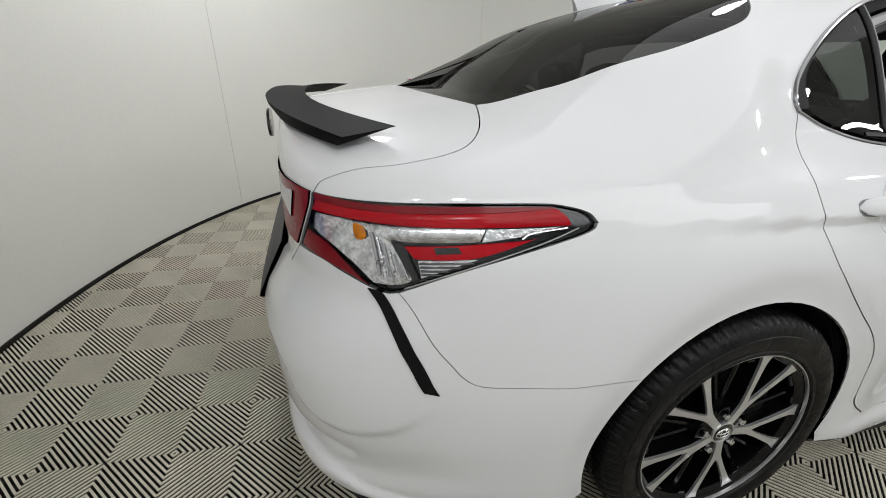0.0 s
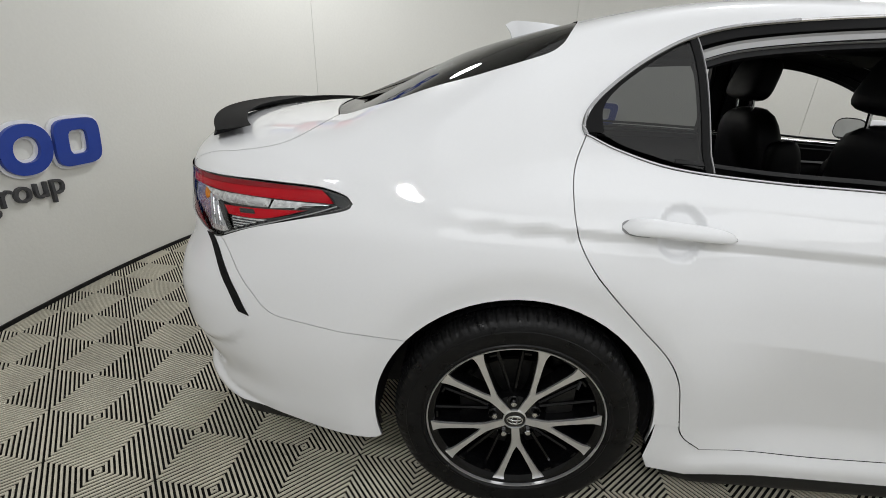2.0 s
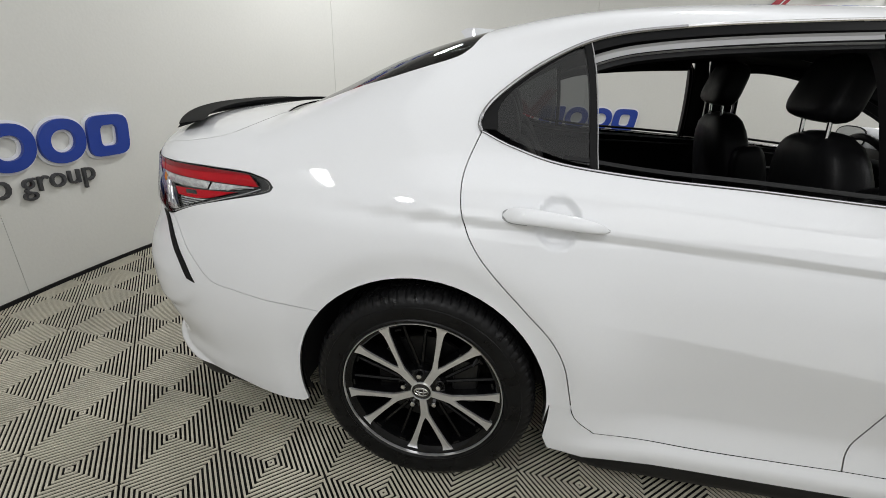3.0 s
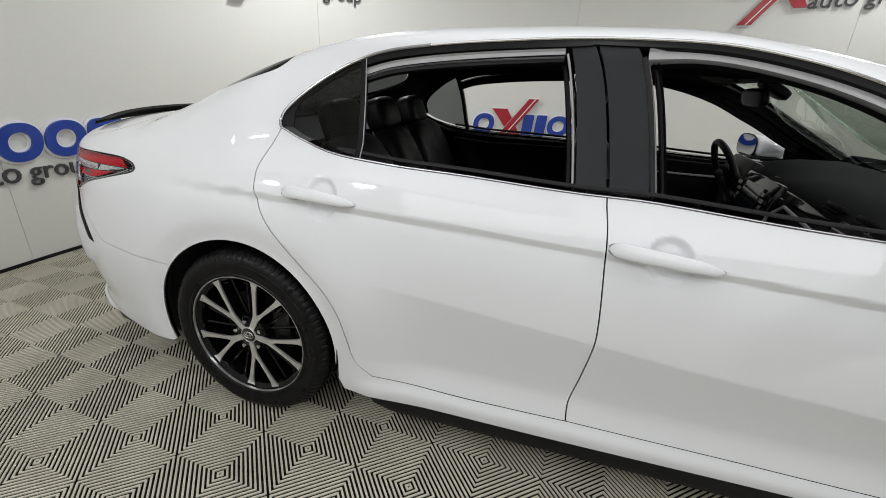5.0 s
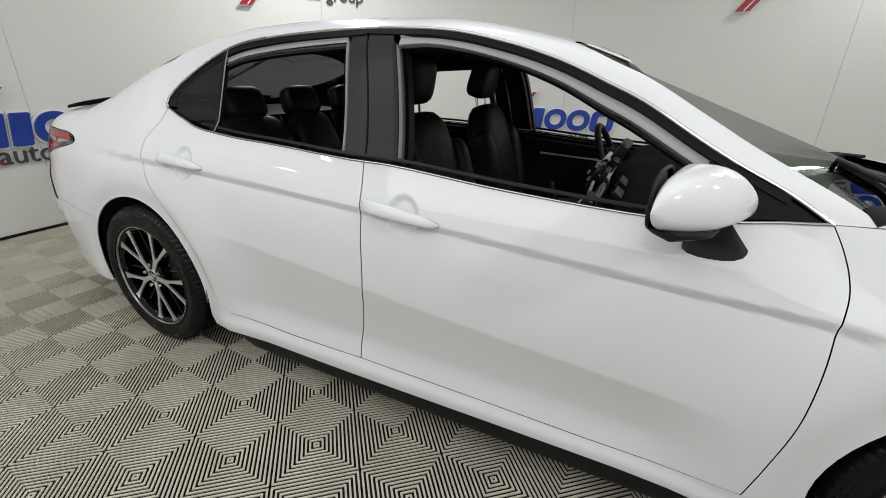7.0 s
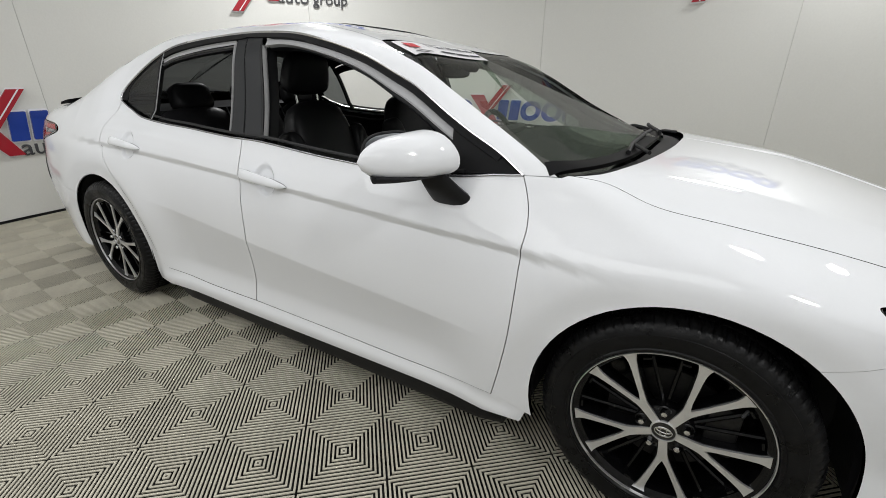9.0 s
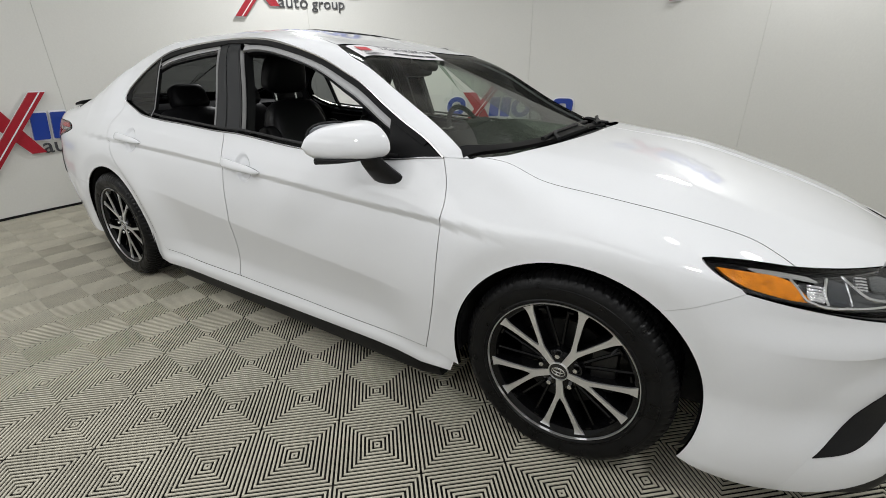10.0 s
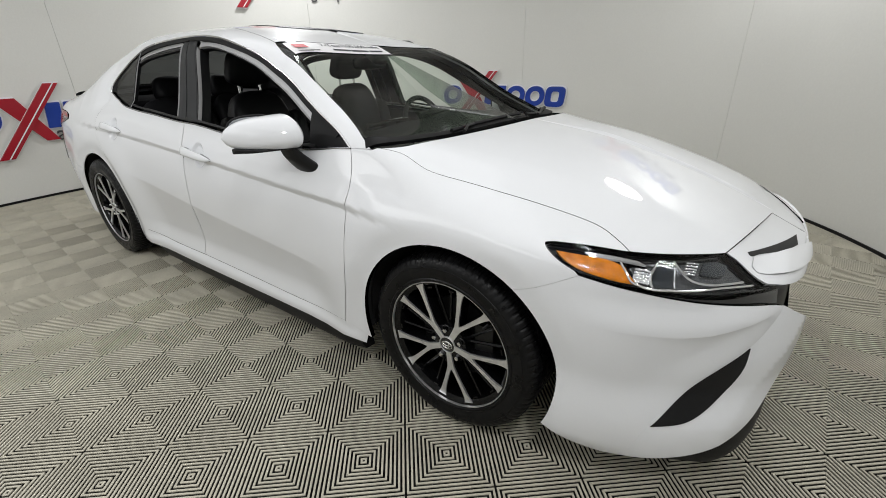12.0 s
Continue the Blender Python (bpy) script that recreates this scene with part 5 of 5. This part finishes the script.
def door_mirror(side):
    secs = []
    for t in np.linspace(0, 1, 26):
        y = -.842 - .236 * t
        f = min(1, ((t + .004) / .16)) ** .42 * (1 - max(0, (t - .50) / .50) ** 3.0) ** .5 if t < 1 else .04
        f = max(f, .05)
        xr, xf = 2.046 - .046 * t, 2.212 - .150 * t ** 1.6 - .03 * (1 - f)
        zt, zb = 1.070 - .020 * t ** 2, .946 + .006 * t
        cx, cz, az = xr + (xf - xr) * .34, (zt + zb) / 2, (zt - zb) / 2 * f
        ringp = []
        for u, w in oval(1, 1, 36, 2.7):
            x = u * (xf - cx if u > 0 else cx - xr) * (.25 + .75 * f)
            z = w * az
            if u > 0:
                z = z * (1 - .30 * u ** 3) - .016 * u * u * f
            ringp.append((cx + x, y if side < 0 else -y, cz + z))
        secs.append(ringp)
    mirror = part("door_mirror", loft(secs), PAINT, car, "white door mirror on a black foot")
    flip = (lambda p: p) if side < 0 else (lambda p: (p[0], -p[1], p[2]))
    low = []
    for t in np.linspace(0, 1, 10):
        y = -.86 - .205 * t
        w = .070 * (1 - max(0, (t - .6) / .4) ** 3) * (1 - .25 * t) + .01
        low.append([flip((2.085 - .035 * t + u * (1 if u > 0 else .80), y, .951 + .006 * t + v)) for u, v in oval(w, .009, 14, 3)])
    part("mirror_base", loft(low), TRIM, mirror, "black underside of the mirror")
    foot = []
    for t in np.linspace(0, 1, 7):
        foot.append([flip((2.125 + .035 * t + u, -.900 + .050 * t + .02 * t * t, .945 - .085 * t + v)) for u, v in [(a, b * .8) for a, b in oval(.040 + .030 * t, .040, 16, 2.6)]])
    part("mirror_foot", loft(foot), TRIM, mirror, "black mirror foot on the door")
    g = [flip((2.118 - .050 * t - .036 + .001, -.838 - .245 * t, 1.002)) for t in (.5,)][0]
    bm = bmesh.new()
    vs = [bm.verts.new((2.019 - .195 * u, g[1] + u * (-1 if side < 0 else 1), 1.008 + w)) for u, w in oval(.088, .056, 24, 3)]
    bm.faces.new(vs)
    part("mirror_glass", bm, MIRROR, mirror, "mirror glass")
    edge = [(2.022 - .195 * u, g[1] + u * (-1 if side < 0 else 1), 1.008 + w) for u, w in oval(.090, .058, 28, 3)]
    part("mirror_rim", tube(edge, .0040, 8, True), TRIM, mirror, "black rim round the mirror glass")
    if side > 0:
        mirror.location = (-.02, -.07, -.045)


for s in (-1, 1):
    door_mirror(s)

for s in (-1, 1):
    strip("windshield_frit", [(2.418, 1.262), (2.468, 1.44), (2.522, 1.62), (2.570, 1.80), (2.590, 1.998)], .045, FRAMEBLACK, windshield, "black band along the foot of the glass", s, .001, .012)
# cowl, wipers, sunroof, antenna, spoiler
panel("cowl", ring(curve([(2.622, 2.0), (2.602, 1.80), (2.552, 1.62), (2.497, 1.44), (2.442, 1.258)]), line((2.468, 1.285)), curve([(2.475, 1.305), (2.505, 1.37), (2.545, 1.47), (2.612, 1.645), (2.677, 1.86), (2.697, 2.0)])), TRIM, car, "black plastic cowl under the windshield", both=True, lift_by=-.018, depth=.01)
for pts, name in (([(2.575, -.47), (2.560, -.28), (2.560, .05), (2.568, .12)], "wiper"), ([(2.605, .12), (2.585, .32), (2.515, .52), (2.512, .55)], "wiper")):
    line3 = []
    for x, y in pts:
        best, bv = 9, 2
        for vv in np.linspace(1.3, 2, 80):
            p = body(x, vv)
            if abs(p[1] - abs(y)) < best:
                best, bv = abs(p[1] - abs(y)), vv
        p = body(x, bv)
        line3.append((float(p[0]), y, float(p[2]) + (.007 if y < .2 else -.012)))
    blade = part("wiper", tube(line3, .008, 8), TRIM, car, "black windshield wiper")
    part("wiper_arm", tube([(line3[0][0] + .06, line3[0][1], line3[0][2] + .004), tuple((np.array(line3[0]) + np.array(line3[1])) / 2 + [.02, 0, .006]), line3[1]], .006, 8), TRIM, blade)
panel("sunroof", ring(curve([(1.02, 1.87), (1.2, 1.87), (1.38, 1.86)]), curve([(1.42, 1.92), (1.43, 2.0)]), curve([(.98, 2.0), (.99, 1.92), (1.02, 1.87)])), FRAMEBLACK, car, "black glass sunroof", both=True, lift_by=.003, depth=.004, gap=0)
fin = []
for t in np.linspace(0, 1, 12):
    x = .17 - .20 * t
    base = float(body(x, 2.0)[2]) - .004
    h = .062 * (t ** .8) * (1 - max(0, (t - .82) / .18) ** 2 * .25) + .002
    w = .030 * (1 - .55 * t)
    fin.append([(x, -w, base), (x - .01, -w * .55, base + h * .5), (x - .03 * t, -.004, base + h), (x - .03 * t, .004, base + h), (x - .01, w * .55, base + h * .5), (x, w, base)])
part("antenna_fin", loft(fin), PAINT, car, "white shark-fin antenna on the roof")

secs = []
for y in np.linspace(-.660, .660, 61):
    u = abs(y) / .660
    bow, k = u ** 2.6, u ** 5
    rear = (-1.035 + .178 * bow, 1.080 - .037 * u ** 2.4)         # upper rear lip
    front = (-.930 + .174 * bow, 1.080 - .021 * u ** 2.5)         # front edge on the lid
    low = (-1.012 + .146 * bow, 1.042 - .014 * u ** 2.2)          # lower rear edge
    front = (front[0], front[1] + .001)
    mid = (.55 * rear[0] + .45 * front[0], .55 * rear[1] + .45 * front[1] - .006 * (1 - k))
    secs.append([(x, y, z) for x, z in (rear, mid, front, (front[0] - .012, front[1] - .012 * (1 - .8 * k)), low, (rear[0] + .003, rear[1] - .012 * (1 - .6 * k)))])
part("rear_spoiler", loft(secs), SPOILER, car, "satin black lip spoiler on the trunk edge")
bm = prism(oval(.058, .042, 32, 2.2), -.004, .004, m=pose(-1.045, 0, .985, 0, 0, 90))
part("rear_badge", bm, PIANO, car, "black oval badge on the trunk")
panel("bumper_pad", ring(line((-1.21, .60), (-1.17, .64), (-1.16, .72), (-1.18, .79), (Q0, .79), (Q0, .60))), SATIN, car, "dark grey pad over the rear bumper", side=-1, lift_by=.010, depth=.03, grid=.05)
panel("bumper_pad", ring(line((-1.21, .60), (-1.17, .64), (-1.16, .72), (-1.18, .79), (Q0, .79), (Q0, .60))), SATIN, car, "dark grey pad over the rear bumper", side=1, lift_by=.010, depth=.03, grid=.05)

# banner behind the windshield's top edge
banner = panel("windshield_banner", ring(curve([(1.775, 1.585), (1.764, 1.70), (1.766, 1.85)]), line((1.768, 2.0)), line((1.866, 2.0)), curve([(1.866, 1.95), (1.872, 1.80), (1.896, 1.51)])), PAPER, car, "white paper banner with red mark and black print", side=-1, lift_by=.001, depth=0, gap=0, grid=.02)


def glass_frame(y, q_mid):
    """Axes on the windshield at width y: place, across, down, out."""
    best = min(np.linspace(1.5, 2, 200), key=lambda v: abs(float(body(q_mid, v)[1]) - abs(y)))
    p, n = surface(np.array([q_mid]), np.array([best]))
    n = Vector(n[0])
    across = Vector((0, 1, 0)) - n * n.y
    across.normalize()
    return Vector(p[0]), across, n


def banner_text(words, y, q, size):
    p, across, n = glass_frame(y, q)
    up = n.cross(across)
    data = bpy.data.curves.new("banner_print", "FONT")
    data.body, data.size, data.extrude, data.align_x, data.align_y = words, size, .0002, "CENTER", "CENTER"
    data.materials.append(INK)
    ob = new("banner_print", data)
    ob.matrix_world = Matrix.Translation(p + n * .004) @ Matrix((across, up, n)).transposed().to_4x4()
    ob.parent = banner
    return tagged(ob, "black print on the banner")


banner_text("7-Year/100,000-mile", -.225, 1.797, .047)
for y0, y1, q, h, mat in ((-.585, -.515, 1.825, .040, BANNERRED), (-.38, -.27, 1.845, .011, INK), (-.26, -.15, 1.845, .011, INK), (-.14, -.05, 1.843, .011, INK), (-.59, -.47, 1.865, .005, GREY), (-.60, -.52, 1.88, .005, GREY)):
    p, across, n = glass_frame((y0 + y1) / 2, q)
    m = Matrix.Translation(p + n * .004) @ Matrix((across, n.cross(across), n)).transposed().to_4x4()
    bm = bmesh.new()
    bmesh.ops.create_cube(bm, size=1, matrix=m @ Matrix.Diagonal((y1 - y0, h, .0006, 1)))
    part("banner_mark", bm, mat, banner)


# ---------------------------------------------------------------- cabin
def lining(side):
    put = lambda name, o, mat, label, **k: panel(name, o, mat, car, label, side=side, **{**dict(lift_by=-.030, depth=0, gap=0, grid=.05), **k})
    put("pillar_lining", ring(RG_EDGE, ROOF_EDGE, WS_EDGE, line((2.42, 1.23), (2.355, 1.135)), rev(DLO), line((.05, 1.03), (-.45, 1.05), (-.60, 1.5))), CLOTH, "black pillar and roof-rail lining")
    put("door_card", ring(INSET(BELT[2:6], 0, -.01), rev(INSET([(1.10, .35), (.60, .35)], 0, 0))[::-1]), CLOTH, "black inner door panel", lift_by=-.075, depth=-.015)
    put("door_card", ring(INSET(BELT[5:10], 0, -.01), line((2.30, .95), (2.30, .35), (1.22, .35))), CLOTH, "black inner door panel", lift_by=-.075, depth=-.015)
    part("door_pull", tube(on_body([(1.36, .905), (1.65, .895), (1.95, .90)], -.082, side), .006, 8, flat=.6), CHANNEL, car, "grey inner door trim line")


for s in (-1, 1):
    lining(s)
panel("headliner", ring(rev(RG_TOP), ROOF_EDGE, WS_TOP), HEADLINER, car, "grey cloth headliner", both=True, lift_by=-.028, depth=0, gap=0, grid=.05)


def cushion(size, at, turn=(0, 0, 0), r=.05, puff=.0, waist=0.0):
    """A padded block: rounded box that bulges and may narrow towards its top."""
    bm = bmesh.new()
    bmesh.ops.create_cube(bm, size=1)
    bmesh.ops.subdivide_edges(bm, edges=bm.edges[:], cuts=7, use_grid_fill=True)
    for v in bm.verts:
        x, y, z = (2 * c for c in v.co)
        p = 4.0
        n = (abs(x) ** p + abs(y) ** p + abs(z) ** p) ** (1 / p)
        m = max(abs(x), abs(y), abs(z))
        k = m / n if n else 1
        x, y, z = x * k, y * k, z * k
        y *= 1 - waist * (z + 1) / 2
        v.co = (x * size[0] / 2, y * size[1] / 2, z * size[2] / 2)
    bmesh.ops.transform(bm, matrix=pose(*at, *turn), verts=bm.verts[:])
    return bm


def front_seat(y):
    seat = empty("front_seat", car, (1.16, y, .55), label="black leather front seat with a headrest")
    lean = -14
    part("cushion", cushion((.52, .50, .17), (.32, 0, -.06), (0, 6, 0)), SEATBLACK, seat)
    part("backrest", cushion((.15, .49, .66), (.03, 0, .22), (0, lean, 0), waist=.30), SEATBLACK, seat)
    for s in (-1, 1):
        part("bolster", cushion((.14, .10, .52), (.075, s * .195, .17), (s * -4, lean, 0), waist=.1), SEATBLACK, seat)
        pts = [(.128 - .10 * t * t - .10 * t, s * (.125 - .045 * t), .02 + .46 * t) for t in np.linspace(0, 1, 9)]
        part("piping", tube(pts, .0045, 6), STITCH, seat, "grey seam piping")
        part("headrest_post", tube([(-.060, s * .065, .48), (-.075, s * .065, .62)], .0065, 8), CHROME, seat)
    part("headrest", cushion((.105, .27, .185), (-.058, 0, .665), (0, 14, 0), waist=.22), SEATBLACK, seat)


def rear_bench():
    bench = empty("rear_bench", car, (.55, 0, .5), label="black leather rear bench with headrests")
    part("cushion", cushion((.55, 1.30, .20), (.08, 0, -.05), (0, 5, 0)), SEATBLACK, bench)
    for y, w in ((-.42, .50), (0, .32), (.42, .50)):
        part("backrest", cushion((.16, w, .62), (-.255, y, .24), (0, -24, 0), waist=.06), SEATBLACK, bench)
    for y in (-.39, 0, .39):
        part("headrest", cushion((.11, .25, .155), (-.40, y, .585), (0, -18, 0), waist=.15), SEATBLACK, bench)
        for s in (-.05, .05):
            part("headrest_post", tube([(-.385, y + s, .48), (-.395, y + s, .56)], .006, 8), CHROME, bench)
    for y in (-.20, .20, -.55, .55):
        pts = [(-.11 - .25 * t, y, .02 + .50 * t) for t in np.linspace(0, 1, 7)]
        part("piping", tube(pts, .004, 6), STITCH, bench, "grey seam piping")


for y in (-.375, .375):
    front_seat(y)
rear_bench()
part("parcel_shelf", box((.62, 1.24, .04), (-.20, 0, 1.000)), CLOTH, car, "black rear parcel shelf", bevel=.012)


def dashboard():
    dash = empty("dashboard", car, (2.05, 0, .80), label="black dashboard with a centre screen and steering wheel")
    prof = [(-.22, -.22), (-.20, .00), (-.165, .08), (-.10, .118), (.02, .135), (.18, .138), (.36, .130), (.36, -.25)]
    secs = []
    for y in np.linspace(-.70, .70, 29):
        hood = .035 * math.exp(-((y - .37) / .17) ** 2)
        drop = .05 * (abs(y) / .70) ** 3
        back = -.05 * math.exp(-(y / .16) ** 2)
        secs.append([(x + (back if z < .12 and x < 0 else 0), y, z + (hood if z > .07 and x < .2 else 0) - drop) for x, z in prof])
    part("dash_body", loft(secs), DASH, dash)
    part("glove_panel", box((.03, .50, .14), (-.212, -.40, .0), (0, 8, 0)), CLOTH, dash, bevel=.012)
    part("vent_band", box((.02, .62, .035), (-.198, -.33, .085), (0, 30, 0)), PIANO, dash, bevel=.006)
    for y in (-.60, -.14, .14):
        part("air_vent", box((.03, .12, .05), (-.215, y, .080), (0, 28, 0)), TRIM, dash, bevel=.006)
        part("vent_trim", box((.006, .105, .004), (-.233, y, .085), (0, 28, 0)), CHANNEL, dash)
    part("screen_bezel", box((.03, .34, .20), (-.262, -.01, .035), (0, 20, 0)), PIANO, dash, bevel=.012)
    part("screen", box((.006, .185, .110), (-.280, -.01, .048), (0, 20, 0)), SCREEN, dash, "dark centre touch screen")
    for s in (-1, 1):
        for k in range(4):
            part("button", box((.008, .022, .014), (-.280 + .002 * k, -.01 + s * .125, .085 - .026 * k), (0, 20, 0)), CHANNEL, dash)
    for y in (-.52, -.34, .10):
        part("top_vent", box((.030, .10, .012), (-.135, y, .103), (0, 40, 0)), TRIM, dash, bevel=.004)
        for j in (-1, 0, 1):
            part("vent_slat", box((.003, .096, .004), (-.146 + .009 * j, y, .103 + .007 * j), (0, 40, 0)), CLOTH, dash)
    part("dash_trim", tube([(-.232, -.66, -.02), (-.236, -.45, .045), (-.245, -.25, .070), (-.262, -.19, .02), (-.285, -.17, -.10), (-.36, -.15, -.16)], .006, 8), CHANNEL, dash, "bright trim line round the passenger side")
    part("knee_panel", cushion((.10, .44, .20), (-.20, -.42, -.06), (0, 10, 0)), CLOTH, dash)
    part("console", box((.62, .22, .24), (-.50, 0, -.22), (0, -6, 0)), CLOTH, dash, bevel=.03)
    part("shift_lever", tube([(-.42, 0, -.10), (-.45, 0, .0)], .014), CHROME, dash)
    part("cluster", box((.05, .30, .10), (-.205, .37, .105), (0, 24, 0)), TRIM, dash, bevel=.02)
    wheel_m = pose(-.255, .37, .050, 0, 66, 0)
    bm = tube([(.182 * math.cos(a), .182 * math.sin(a), 0) for a in np.linspace(0, 2 * math.pi, 40, endpoint=False)], .0155, 10, True)
    bmesh.ops.transform(bm, matrix=wheel_m, verts=bm.verts[:])
    rim_ob = part("steering_wheel", bm, SEATBLACK, dash, "black leather steering wheel")
    for pts in ([(-.0, -.17, 0), (0, -.05, .02)], [(0, .17, 0), (0, .05, .02)], [(.17, 0, 0), (.05, 0, .02)]):
        sp = tube(pts, .016, 8)
        bmesh.ops.transform(sp, matrix=wheel_m, verts=sp.verts[:])
        part("wheel_spoke", sp, CHANNEL if pts[0][0] > .1 else CLOTH, dash)
    pad = cushion((.13, .15, .05), (0, 0, .02))
    bmesh.ops.transform(pad, matrix=wheel_m, verts=pad.verts[:])
    part("wheel_pad", pad, CLOTH, dash)
    em = tube([(.022 * math.cos(a), .030 * math.sin(a), .047) for a in np.linspace(0, 2 * math.pi, 20, endpoint=False)], .003, 6, True)
    bmesh.ops.transform(em, matrix=wheel_m, verts=em.verts[:])
    part("wheel_oval", em, CHROME, dash)


dashboard()
rv = empty("rear_view_mirror", car, (1.700, 0, 1.225), label="black inside mirror at the windshield")
part("mirror_case", cushion((.035, .24, .065), (0, 0, 0), (0, -12, 0)), TRIM, rv)
part("mirror_stem", tube([(.01, 0, .01), (.05, 0, .055)], .012), TRIM, rv)
part("sensor_box", cushion((.11, .11, .04), (.055, 0, .032), (0, 32, 0)), TRIM, rv)
for y in (-.36, .36):
    part("sun_visor", box((.17, .40, .018), (1.60, y, 1.315), (0, 22, 0)), HEADLINER, car, "folded grey sun visor", bevel=.007)


# ---------------------------------------------------------------- floor of ribbed plastic tiles, laid last
FLOOR_TURN, FLOOR_X, FLOOR_Y, TILE_SIZE = -4.06, .888, -1.264, .40


def tile_mesh():
    """A tile of four squares with slanting ribs that meet as nested diamonds; dark slots between the ribs."""
    half, verts, faces = TILE_SIZE / 2, [], []
    pitch, rib, top, foot = .2 * math.sqrt(2) / 20, .0066, 0.0, -.0042

    def clip(poly, a, b, c):
        out = []
        for (x0, y0), (x1, y1) in zip(poly, poly[1:] + poly[:1]):
            d0, d1 = a * x0 + b * y0 - c, a * x1 + b * y1 - c
            if d0 <= 0:
                out.append((x0, y0))
            if (d0 < 0 < d1) or (d1 < 0 < d0):
                t = d0 / (d0 - d1)
                out.append((x0 + t * (x1 - x0), y0 + t * (y1 - y0)))
        return out
    r = math.sqrt(.5)
    for sx in (-1, 1):
        for sy in (-1, 1):
            g = .0002
            square = [(g, g), (half - g, g), (half - g, half - g), (g, half - g)]
            for k in range(20):
                c0 = (k + .5) * pitch - rib / 2
                poly = clip(clip(square, -r, -r, -c0), r, r, c0 + rib)
                if len(poly) < 3:
                    continue
                if sx * sy < 0:
                    poly = poly[::-1]
                base, n = len(verts), len(poly)
                verts += [(sx * x, sy * y, top) for x, y in poly] + [(sx * x, sy * y, foot) for x, y in poly]
                faces.append(tuple(base + i for i in range(n)))
                faces += [(base + (i + 1) % n, base + i, base + n + i, base + n + (i + 1) % n) for i in range(n)]
    ribs = len(faces)
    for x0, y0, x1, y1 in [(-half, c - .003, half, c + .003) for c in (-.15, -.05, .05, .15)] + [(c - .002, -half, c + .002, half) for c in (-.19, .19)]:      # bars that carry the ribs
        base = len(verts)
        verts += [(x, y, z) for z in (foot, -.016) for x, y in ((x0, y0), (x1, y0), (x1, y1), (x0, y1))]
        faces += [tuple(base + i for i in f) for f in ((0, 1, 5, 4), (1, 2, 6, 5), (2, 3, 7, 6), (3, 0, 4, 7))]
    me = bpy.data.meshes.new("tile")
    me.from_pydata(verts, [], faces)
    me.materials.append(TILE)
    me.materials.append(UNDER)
    # carrying bars get the slot-shade black instead of the tile's colour
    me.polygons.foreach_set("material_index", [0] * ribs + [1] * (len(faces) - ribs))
    return me


fb = bmesh.new()
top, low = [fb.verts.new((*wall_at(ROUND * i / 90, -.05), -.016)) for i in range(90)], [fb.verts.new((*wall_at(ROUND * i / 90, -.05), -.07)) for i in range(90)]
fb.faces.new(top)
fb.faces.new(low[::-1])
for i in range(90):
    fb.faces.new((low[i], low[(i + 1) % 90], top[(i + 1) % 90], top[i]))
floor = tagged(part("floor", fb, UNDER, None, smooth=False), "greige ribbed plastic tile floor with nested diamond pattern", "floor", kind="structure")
shared = tile_mesh()
spots = []
ft = radians(FLOOR_TURN)
for i in range(-14, 15):
    for j in range(-14, 15):
        u, w = i * TILE_SIZE, j * TILE_SIZE
        x, y = FLOOR_X + u * math.cos(ft) - w * math.sin(ft), FLOOR_Y + u * math.sin(ft) + w * math.cos(ft)
        reach = (abs(x - ROOM_X) / (ROOM_A + .22)) ** ROOM_N + (abs(y - ROOM_Y) / (ROOM_B + .22)) ** ROOM_N
        if reach < 1:
            spots.append((math.hypot(x - 1.2, y + 1.4), x, y))
spots.sort()
rest = []
for k, (d, x, y) in enumerate(spots):
    if k < 300:
        tile = new("tile", shared)
        tile.matrix_world = pose(x, y, 0, 0, 0, FLOOR_TURN + 90 * (k % 4))
        tile.parent = floor
    else:
        rest.append((x, y))
if rest:
    co = np.array([tuple(v.co) for v in shared.vertices])
    fc = [tuple(p.vertices) for p in shared.polygons]
    allv, allf = [], []
    for x, y in rest:
        b = len(allv)
        allv += [(x + a * math.cos(ft) - c * math.sin(ft), y + a * math.sin(ft) + c * math.cos(ft), z) for a, c, z in co.tolist()]
        allf += [tuple(i + b for i in f) for f in fc]
    me = bpy.data.meshes.new("far_tiles")
    me.from_pydata(allv, [], allf)
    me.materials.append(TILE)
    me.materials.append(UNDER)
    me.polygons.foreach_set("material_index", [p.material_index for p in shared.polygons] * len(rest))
    tagged(new("far_tiles", me), "greige ribbed plastic tiles along the wall", kind="stuff").parent = floor
